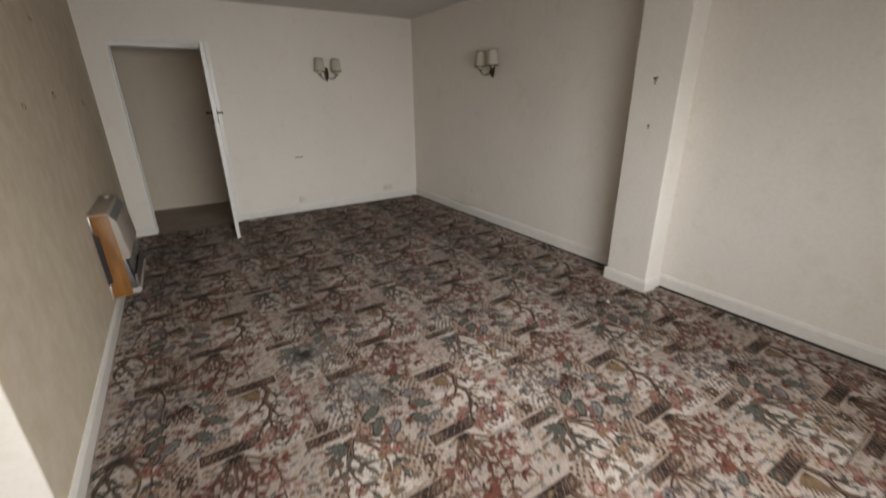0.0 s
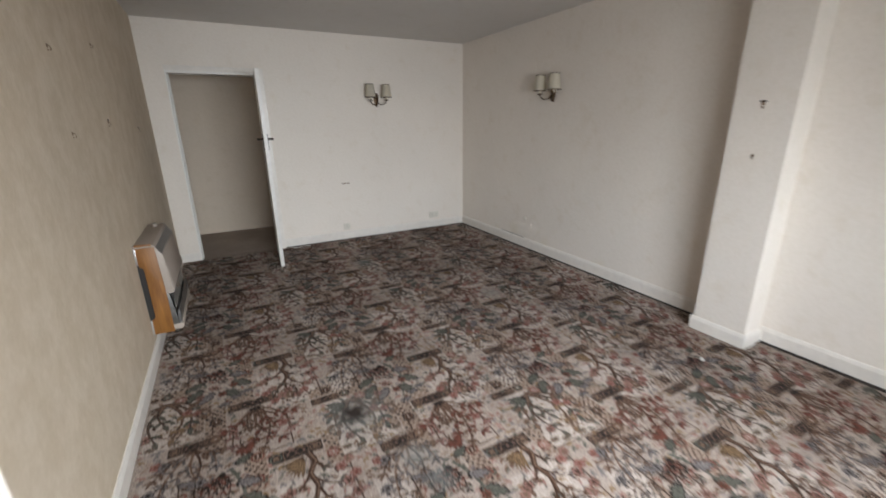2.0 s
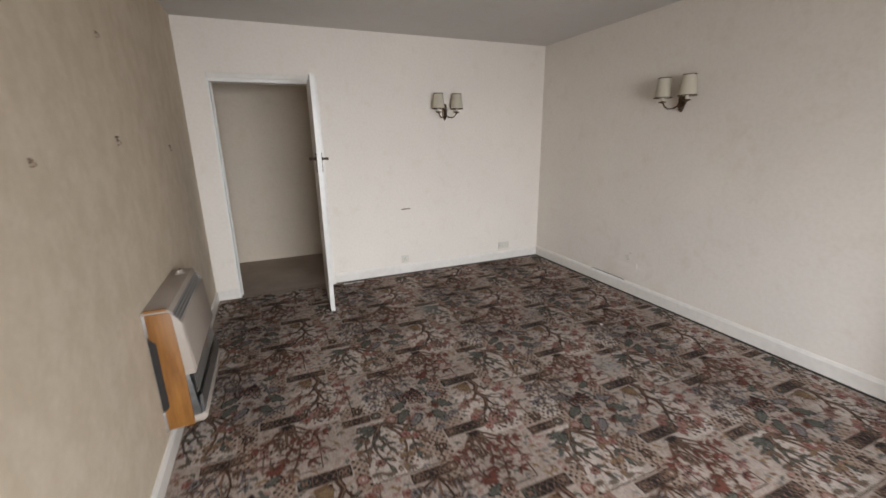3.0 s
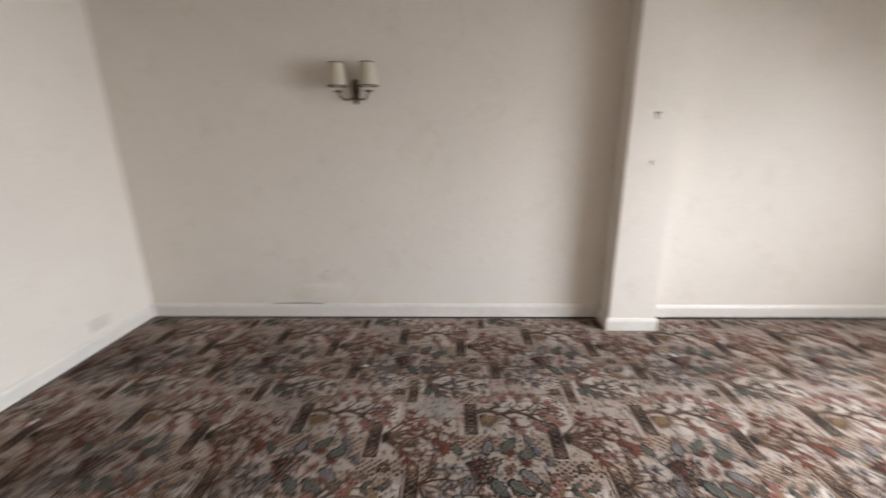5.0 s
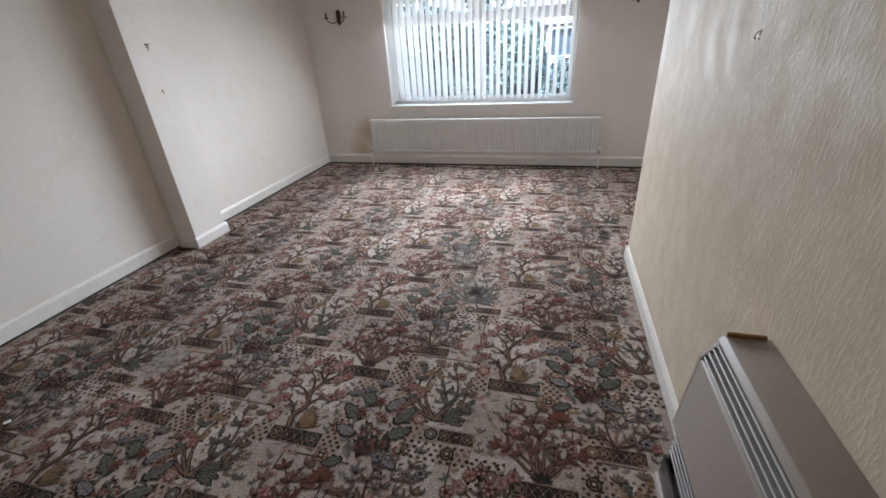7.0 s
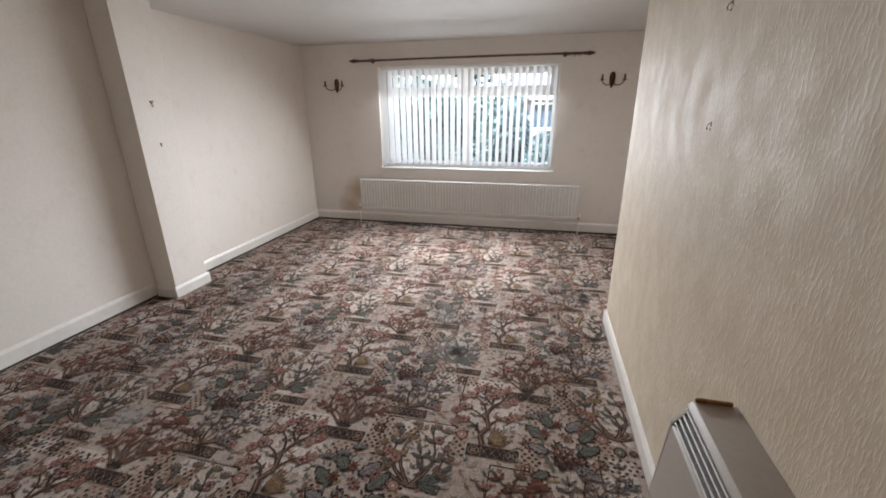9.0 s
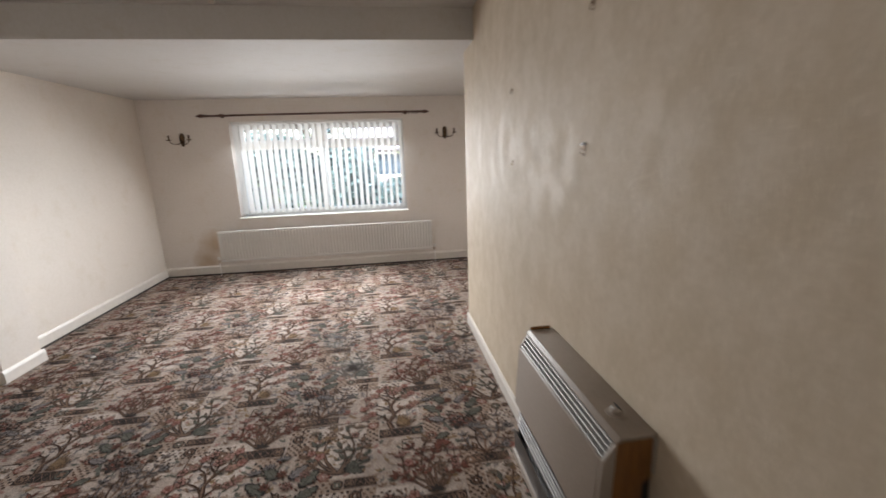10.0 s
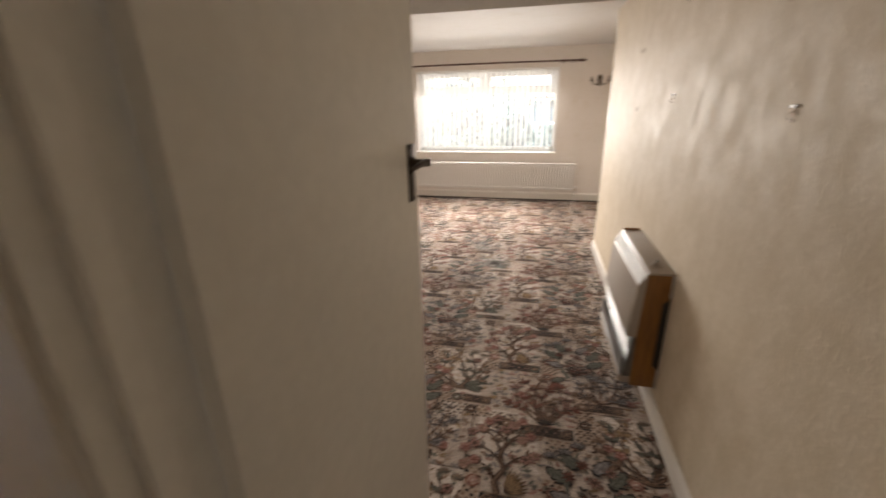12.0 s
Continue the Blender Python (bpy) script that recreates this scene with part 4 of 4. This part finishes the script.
def daisy(x, y, r, m, dark, petals=9, a0=0.0, sweep=6.283):
    """Long pointed petals round a middle."""
    for k in range(petals):
        veined(x, y, a0 + sweep * (k + 0.5) / petals, r, r * 0.36, 8, m, dark)


def spray(pts, ln_, wd, m, dark, layer=5, every=1, toothed=False):
    """Leaves in pairs along a stem."""
    for k in range(1, len(pts), every):
        (xa, ya), (xb, yb) = pts[k - 1], pts[k]
        al = math.atan2(yb - ya, xb - xa)
        for side in (-1, 1):
            veined(xb, yb, al + side * prnd.uniform(0.55, 1.05), ln_ * prnd.uniform(0.8, 1.15), wd, layer, m, dark, toothed)
    veined(*pts[-1], al, ln_ * 1.1, wd, layer, m, dark, toothed)


def scatter(x, y, w, h, n, mains, size=0.03):
    """Small leaves between the boughs, within an oval."""
    for _ in range(n):
        a, d = prnd.uniform(0, 6.283), math.sqrt(prnd.random())
        blade(x + w * d * math.cos(a), y + h * d * math.sin(a), prnd.uniform(-3.0, -0.1), size * prnd.uniform(0.7, 1.25), size * prnd.uniform(0.3, 0.45), 3 + prnd.random(), prnd.choice(mains))


def red_tree(x, y):
    root = (x - 0.015, y)
    for i, (dx, dy) in enumerate(((-0.15, -0.13), (-0.135, -0.25), (-0.07, -0.30), (0.0, -0.33), (0.075, -0.30), (0.135, -0.24), (0.15, -0.12), (-0.06, -0.15), (0.06, -0.17))):
        pts = curve(root, (x + dx, y + dy), (0.16, -0.14)[i % 2] * (1 if dx < 0 else -1), 5)
        stroke(pts, 0.0085, 0.003, 4, BROWN)
        stroke(pts, 0.003, 0.001, 4.7, TAUPE)
        spray(pts[2:], 0.05, 0.02, (RED, ROSE, RED, TAUPE)[i % 4], (BROWN, CHAR, BROWN)[i % 3], 5)
    daisy(x - 0.085, y - 0.29, 0.062, RED, BROWN, 8, 3.3, 3.6)
    flower(x + 0.1, y - 0.2, 0.026, ROSE, RED)
    flower(x - 0.13, y - 0.16, 0.022, ROSE, BROWN)
    for k in range(5):
        blade(x - 0.02, y - 0.005, -3.0 + k * 0.72, 0.045, 0.016, 6, CHAR)


def ochre_tree(x, y):
    """x, y: the middle of the bar's lower edge."""
    trunk = [(x + 0.045, y), (x + 0.065, y - 0.06), (x + 0.03, y - 0.12), (x + 0.05, y - 0.2), (x + 0.025, y - 0.28)]
    stroke(trunk, 0.016, 0.009, 5, BROWN)
    stroke([(a + 0.003, c) for a, c in trunk], 0.005, 0.002, 5.8, TAUPE)
    for k in range(8):
        veined(x + 0.02, y - 0.012, -1.75 - k * 0.17, 0.13 - 0.004 * k, 0.02, 4 + k % 2, OCHRE, BROWN)
    for i, (t0, dx, dy) in enumerate(((1, 0.16, -0.15), (2, -0.1, -0.22), (2, 0.17, -0.24), (3, -0.08, -0.33), (3, 0.15, -0.34), (4, 0.08, -0.42), (4, -0.04, -0.42), (4, 0.0, -0.38))):
        pts = curve(trunk[t0], (x + dx, y + dy), 0.15 if i % 2 else -0.15, 5)
        stroke(pts, 0.0075, 0.003, 4.5, BROWN)
        spray(pts[1:], 0.04, 0.018, (GREEN, TAUPE, SLATE)[i % 3], BROWN, 5, 2)
        for fx, fy in ((0, 0), (0.04, 0.03)):
            flower(pts[-1][0] + fx, pts[-1][1] + fy, 0.027, ROSE, (RED, TAUPE, BROWN)[(i + (fx > 0)) % 3])


def green_tree(x, y):
    root = (x, y)
    for i, (dx, dy) in enumerate(((-0.12, -0.09), (-0.11, -0.2), (-0.03, -0.3), (0.05, -0.31), (0.12, -0.26), (0.17, -0.18), (0.0, -0.18))):
        pts = curve(root, (x + dx, y + dy), 0.18 if dx > 0.02 else -0.18, 6)
        stroke(pts, 0.0115, 0.0035, 4, BROWN if i % 2 else CHAR)
        stroke(pts, 0.004, 0.001, 4.7, TAUPE)
        m, dk = ((GREEN, CHAR), (TAUPE, BROWN), (GREEN, BROWN), (OCHRE, TAUPE))[i % 4]
        spray(pts[2:], 0.058, 0.03, m, dk, 5, 2, i % 2 == 0)
    for k in range(4):
        veined(x - 0.03, y - 0.02, -2.4 - 0.35 * k, 0.105, 0.042, 5, GREEN, CHAR, True)
    flower(x + 0.1, y - 0.13, 0.027, ROSE, RED)
    flower(x + 0.145, y - 0.16, 0.024, ROSE, RED)
    flower(x - 0.07, y - 0.27, 0.024, ROSE, BROWN)
    for fx, fy in ((-0.1, -0.32), (-0.04, -0.34), (0.06, -0.34), (0.15, -0.31)):
        daisy(x + fx, y + fy, 0.038, TAUPE, GREEN, 5, 3.4, 2.6)


def slate_tree(x, y):
    root = (x, y)
    for i, (dx, dy) in enumerate(((-0.15, -0.11), (-0.16, -0.19), (-0.13, -0.27), (-0.05, -0.26), (0.03, -0.22), (0.09, -0.14), (0.1, -0.06), (-0.12, -0.04))):
        pts = curve(root, (x + dx, y + dy), 0.2 if i % 2 else -0.12, 5)
        stroke(pts, 0.0065, 0.0022, 4, TAUPE if i % 3 else BROWN)
        spray(pts[1:], 0.044, 0.016, SLATE if i % 3 else TAUPE, CHAR if i % 2 else BROWN, 5)
        if i % 3 == 1:
            flower(*pts[-1], 0.024, SLATE, CHAR, 6)
    flower(x - 0.15, y - 0.03, 0.026, ROSE, RED)


def thistle(x, y):
    """A dark thistle head among broad teal leaves, with bells at the tip."""
    for k in range(6):
        pts = curve((x + 0.03, y + 0.01), (x - 0.1 + 0.03 * k, y - 0.05 - 0.018 * k), 0.12, 5)
        stroke(pts, 0.005, 0.002, 7, CHAR)
        for q in range(1, 6):
            for side in (-1, 1):
                blade(*pts[q], math.atan2(pts[q][1] - pts[q - 1][1], pts[q][0] - pts[q - 1][0]) + side * 0.7, 0.03, 0.011, 7.5 + q % 2, (BROWN, CHAR, RED)[(k + q) % 3])
    stem = curve((x + 0.06, y + 0.02), (x + 0.05, y - 0.34), 0.16, 7)
    stroke(stem, 0.009, 0.004, 5, GREEN)
    for k, (dx, dy, a, ln_) in enumerate(((-0.06, -0.02, 2.6, 0.1), (-0.05, -0.1, -2.6, 0.12), (-0.06, -0.17, -2.2, 0.13), (0.08, -0.08, -0.3, 0.11), (0.09, -0.16, -0.6, 0.13), (0.06, -0.24, -0.9, 0.12), (0.0, -0.23, -2.3, 0.12), (0.08, 0.03, 0.5, 0.09))):
        veined(x + dx, y + dy, a, ln_, ln_ * 0.62, 5 + k % 2, GREEN if k % 3 else SLATE, CHAR, True)
    for fx, fy in ((0.0, -0.19), (0.1, -0.2), (0.04, -0.27), (-0.07, -0.25)):
        daisy(x + fx, y + fy, 0.034, RED if fx > 0.02 else ROSE, BROWN, 8)
    for fx, fy in ((0.11, -0.31), (0.17, -0.28), (0.05, -0.36)):
        daisy(x + fx, y + fy, 0.05, SLATE, CHAR, 5, 3.6, 2.4)


V1, V2, R0 = (0.887, -0.44), (0.005, -0.897), (0.549, -2.145)
for i in range(-3, 6):
    for j in range(-9, 10):
        x0, y0 = R0[0] + i * V1[0] + j * V2[0], R0[1] + i * V1[1] + j * V2[1]
        if not (XW - 1 < x0 < W + 1 and -L - 1 < y0 < 1):
            continue
        prnd = random.Random(5)   # the weave repeats exactly
        # dotted strips with rosettes
        dots(x0 - 0.26, y0 - 0.27, 0.095, 0.35)
        dots(x0 - 0.165, y0 + 0.072, 0.14, 0.075)
        dots(x0 - 0.1, y0 - 0.60, 0.095, 0.24)
        dots(x0 + 0.245, y0 - 0.60, 0.07, 0.2)
        dots(x0 + 0.11, y0 - 0.06, 0.14, 0.14)
        dots(x0 + 0.25, y0 - 0.09, 0.3, 0.09)
        dots(x0 + 0.46, y0 - 0.235, 0.09, 0.145)
        dots(x0 + 0.58, y0 - 0.43, 0.075, 0.2)
        dots(x0 - 0.42, y0 - 0.09, 0.155, 0.12)
        for rx, ry, ring, inner in ((-0.21, -0.045, CHAR, BROWN), (-0.212, -0.178, BROWN, TAUPE), (-0.04, -0.395, RED, BROWN), (-0.052, -0.535, RED, ROSE), (0.275, -0.533, RED, ROSE),
                                    (0.345, -0.05, CHAR, BROWN), (0.433, -0.127, CHAR, GREEN), (0.503, -0.19, RED, ROSE), (-0.32, 0.0, OCHRE, ROSE), (0.16, 0.01, BROWN, TAUPE)):
            rosette(x0 + rx, y0 + ry, ring, inner)
        # bars at the foot of the trees
        bar(x0 - 0.155, y0 + 0.0, 0.245)
        bar(x0 + 0.0, y0 - 0.485, 0.24, 0.064, GREEN)
        bar(x0 + 0.25, y0 - 0.155, 0.15, 0.05)
        bar(x0 - 0.41, y0 - 0.21, 0.185, 0.056)
        # pale fields with dark edges behind the trees
        rect(x0 + 0.312, y0 - 0.575, 0.27, 0.41, 0.3, CREAM)
        rect(x0 + 0.01, y0 - 0.97, 0.29, 0.36, 0.3, CREAM)
        rect(x0 - 0.5, y0 - 0.54, 0.14, 0.2, 0.3, CREAM)
        for pa, pc in (((0.312, -0.578), (0.66, -0.578)), ((0.66, -0.578), (0.66, -0.43)), ((0.326, -0.98), (0.326, -0.62)), ((0.12, -0.385), (0.12, -0.12)), ((-0.17, -0.385), (0.12, -0.385)), ((-0.35, -0.545), (-0.35, -0.4))):
            stroke([(x0 + pa[0], y0 + pa[1]), (x0 + (pa[0] + pc[0]) / 2, y0 + (pa[1] + pc[1]) / 2), (x0 + pc[0], y0 + pc[1])], 0.0032, 0.0032, 1, BROWN)
        scatter(x0 - 0.01, y0 - 0.19, 0.17, 0.15, 70, (RED, BROWN, TAUPE, BROWN, ROSE))
        scatter(x0 + 0.16, y0 - 0.72, 0.16, 0.22, 80, (GREEN, SLATE, TAUPE, ROSE, BROWN))
        scatter(x0 + 0.46, y0 - 0.38, 0.17, 0.17, 70, (GREEN, BROWN, TAUPE, OCHRE, SLATE))
        scatter(x0 - 0.34, y0 - 0.36, 0.16, 0.13, 50, (SLATE, SLATE, TAUPE, BROWN))
        scatter(x0 - 0.16, y0 - 0.62, 0.17, 0.19, 70, (GREEN, SLATE, GREEN, BROWN, RED))
        red_tree(x0 - 0.005, y0 - 0.012)
        ochre_tree(x0 + 0.125, y0 - 0.487)
        green_tree(x0 + 0.44, y0 - 0.2)
        slate_tree(x0 - 0.3, y0 - 0.215)
        thistle(x0 - 0.215, y0 - 0.43)
# pale sprigs fill part of what is left of the cream ground
prnd = random.Random(12)
for gi in range(math.floor(XW / CELL), math.floor(W / CELL) + 1):
    for gj in range(math.floor(-L / CELL), 1):
        if (gi, gj) in used or prnd.random() < 0.25:
            continue
        sx, sy = (gi + 0.5) * CELL + prnd.uniform(-0.008, 0.008), (gj + 0.5) * CELL + prnd.uniform(-0.008, 0.008)
        sa, m = prnd.uniform(-2.6, -0.5), prnd.choice((TAUPE, SLATE, ROSE, GREEN, BEIGE, OCHRE))
        for k in (-1, 0, 1):
            blade(sx, sy, sa + k * prnd.uniform(0.7, 1.2), prnd.uniform(0.02, 0.032), prnd.uniform(0.009, 0.014), 1.6, m)
me = bpy.data.meshes.new("woven_pattern")
me.from_pydata(pat_v, [], pat_f)
for mm in PILES:
    me.materials.append(mm)
me.polygons.foreach_set("material_index", pat_m)
pattern = new("woven_pattern", me)
tagged(pattern, "woven trees, leaves and dark bars of the carpet", "carpet pattern", kind="stuff")

# ---- litter and cable ----
def scrap(x, y, w, h, rz):
    t = thing("paper_scrap", (x, y, 0.007), "torn white paper scrap on the carpet", "litter", "scraps on the carpet", rz)
    bb = bm_new()
    prism(bb, [(-w, -h), (-w * 0.2, -h * 1.2), (w, -h * 0.7), (w * 0.8, h), (0, h * 0.7), (-w * 0.9, h * 1.1)], -0.0005, 0.0015, "z")
    part("sheet", bb, M_PAPERBIT, t, smooth=False)


for q in ((3.07, -3.95, 0.018, 0.01, 20), (2.92, -1.92, 0.014, 0.01, 50), (1.24, -0.075, 0.06, 0.012, 3), (1.36, -0.07, 0.04, 0.01, -6), (2.37, -0.27, 0.018, 0.012, 10), (2.6, -0.2, 0.012, 0.008, 70)):
    scrap(*q)
cable = thing("cable", (0, 0, 0), "thin black cable lying along the wall", "cable")
b = bm_new(); tube(b, [(0.45, -6.2, 0.009), (0.9, -6.17, 0.009), (1.3, -6.12, 0.009), (1.6, -6.16, 0.009), (2.1, -6.21, 0.009), (2.6, -6.25, 0.009)], 0.0045, 8)
part("flex", b, M_CABLE, cable)

# ---- outdoors ----
b = bm_new()
box(b, -600, 600, -1200, -L - WT, -0.5, -0.35)
structure("ground", b, M_GRASS, "green front lawn and distance", "ground")
b = bm_new(); box(b, -60, 60, -17.5, -12, -0.36, -0.33)
structure("road", b, M_ROAD, "grey asphalt street", "road")


def leaf_cloud(name, material, centres, per, size, seed, parent):
    r = random.Random(seed)
    vs, fs = [], []
    for cx, cy, cz, rr in centres:
        for _ in range(per):
            u, v, w = r.gauss(0, 1), r.gauss(0, 1), r.gauss(0, 1)
            d = math.sqrt(u * u + v * v + w * w) or 1
            k = rr * r.uniform(0.55, 1.08) / d
            p = Vector((cx + u * k, cy + v * k, cz + w * k))
            a = Vector((r.uniform(-1, 1), r.uniform(-1, 1), r.uniform(-1, 1))).normalized()
            c = a.cross(Vector((r.uniform(-1, 1), r.uniform(-1, 1), r.uniform(-1, 1)))).normalized()
            s = size * r.uniform(0.6, 1.3)
            i = len(vs)
            vs += [tuple(p - a * s), tuple(p + c * s * 0.5), tuple(p + a * s), tuple(p - c * s * 0.5)]
            fs.append((i, i + 1, i + 2, i + 3))
    m_ = bpy.data.meshes.new(name)
    m_.from_pydata(vs, [], fs)
    m_.materials.append(material)
    ob = new(name, m_)
    ob.parent = parent
    return ob


def shrub(loc, r, h, seed, label):
    t = thing("shrub", loc, label, "shrub", "garden shrubs")
    rr = random.Random(seed)
    bb = bm_new()
    for k in range(5):
        tube(bb, [(0, 0, 0), (rr.uniform(-0.2, 0.2) * r, rr.uniform(-0.2, 0.2) * r, h * 0.4), (rr.uniform(-0.5, 0.5) * r, rr.uniform(-0.5, 0.5) * r, h * 0.8)], 0.03, 6, 0.01)
    part("stems", bb, M_BARK, t)
    leaf_cloud("crown", M_LEAF, [(rr.uniform(-0.6, 0.6) * r, rr.uniform(-0.5, 0.5) * r, h * rr.uniform(0.3, 0.85), r * rr.uniform(0.35, 0.55)) for _ in range(11)], 420, 0.075, seed, t)


def street_tree(loc, h, seed, label):
    t = thing("tree", loc, label, "tree", "street trees")
    rr = random.Random(seed)
    bb = bm_new()
    tube(bb, [(0, 0, 0), (0.05, 0.02, h * 0.25), (-0.03, 0.05, h * 0.5), (0.06, 0, h * 0.85)], 0.16, 10, 0.04)
    cs = []
    for k in range(7):
        a, z0 = k * 0.9 + rr.uniform(0, 0.4), h * rr.uniform(0.3, 0.6)
        q = (math.cos(a) * h * rr.uniform(0.15, 0.28), math.sin(a) * h * rr.uniform(0.15, 0.28), z0 + h * rr.uniform(0.15, 0.3))
        tube(bb, [(0, 0, z0), (q[0] * 0.5, q[1] * 0.5, z0 + (q[2] - z0) * 0.4), q], 0.06, 7, 0.015)
        cs.append((*q, h * rr.uniform(0.1, 0.17)))
        cs.append((q[0] * 0.6, q[1] * 0.6, q[2] + h * 0.12, h * rr.uniform(0.09, 0.14)))
    part("trunk", bb, M_BARK, t)
    leaf_cloud("crown", M_LEAF2, cs, 300, 0.11, seed, t)


for x, y, r, h, sd in ((0.1, -10.6, 0.9, 1.2, 3), (-1.3, -10.9, 0.9, 1.3, 4), (1.7, -11.0, 1.0, 2.1, 5), (3.2, -10.7, 1.1, 2.5, 6), (4.7, -10.9, 1.2, 2.4, 7), (6.3, -11.1, 1.2, 2.2, 8)):
    shrub((x, y, -0.352), r, h, sd, "dense dark green garden shrub beside the lawn")
street_tree((3.9, -19.5, -0.352), 6.2, 21, "leafy green street tree across the road")
street_tree((7.6, -20.0, -0.352), 6.8, 22, "tall leafy street tree across the road")


def house(loc, label):
    t = thing("house", loc, label, "house")
    bb = bm_new(); box(bb, -6, 6, -7, 0, 0, 2.3)
    part("wall", bb, M_BRICKFAR, t, "purple brown brick walls", smooth=False)
    bb = bm_new(); prism(bb, [(-7.5, 2.2), (0.5, 2.2), (0.5, 2.32), (-3.5, 3.9), (-7.5, 2.32)], -6.3, 6.3, "x")
    rf = part("roof", bb, M_ROOF, t, "mauve grey tiled pitched roof", smooth=False)
    bb = bm_new(); box(bb, 2.6, 3.3, -3.9, -3.1, 3.5, 4.7)
    part("chimney", bb, M_BRICKFAR, rf, smooth=False)
    for wx in (-3.8, 0.6, 4.2):
        bb = bm_new()
        wz = 0.8
        box(bb, wx - 0.8, wx + 0.8, -0.02, 0.06, wz, wz + 0.1); box(bb, wx - 0.8, wx + 0.8, -0.02, 0.06, wz + 1.2, wz + 1.3)
        box(bb, wx - 0.8, wx - 0.7, -0.02, 0.06, wz + 0.1, wz + 1.2); box(bb, wx + 0.7, wx + 0.8, -0.02, 0.06, wz + 0.1, wz + 1.2); box(bb, wx - 0.04, wx + 0.04, -0.02, 0.06, wz + 0.1, wz + 1.2)
        wo = part("window", bb, M_UPVC, t, "white framed window", smooth=False)
        bb = bm_new(); box(bb, wx - 0.7, wx + 0.7, -0.01, 0.012, wz + 0.1, wz + 1.2)
        part("pane", bb, M_FARGLASS, wo, smooth=False)


house((-3.8, -23.0, -0.352), "mauve brick bungalow with grey tiled roof across the road")
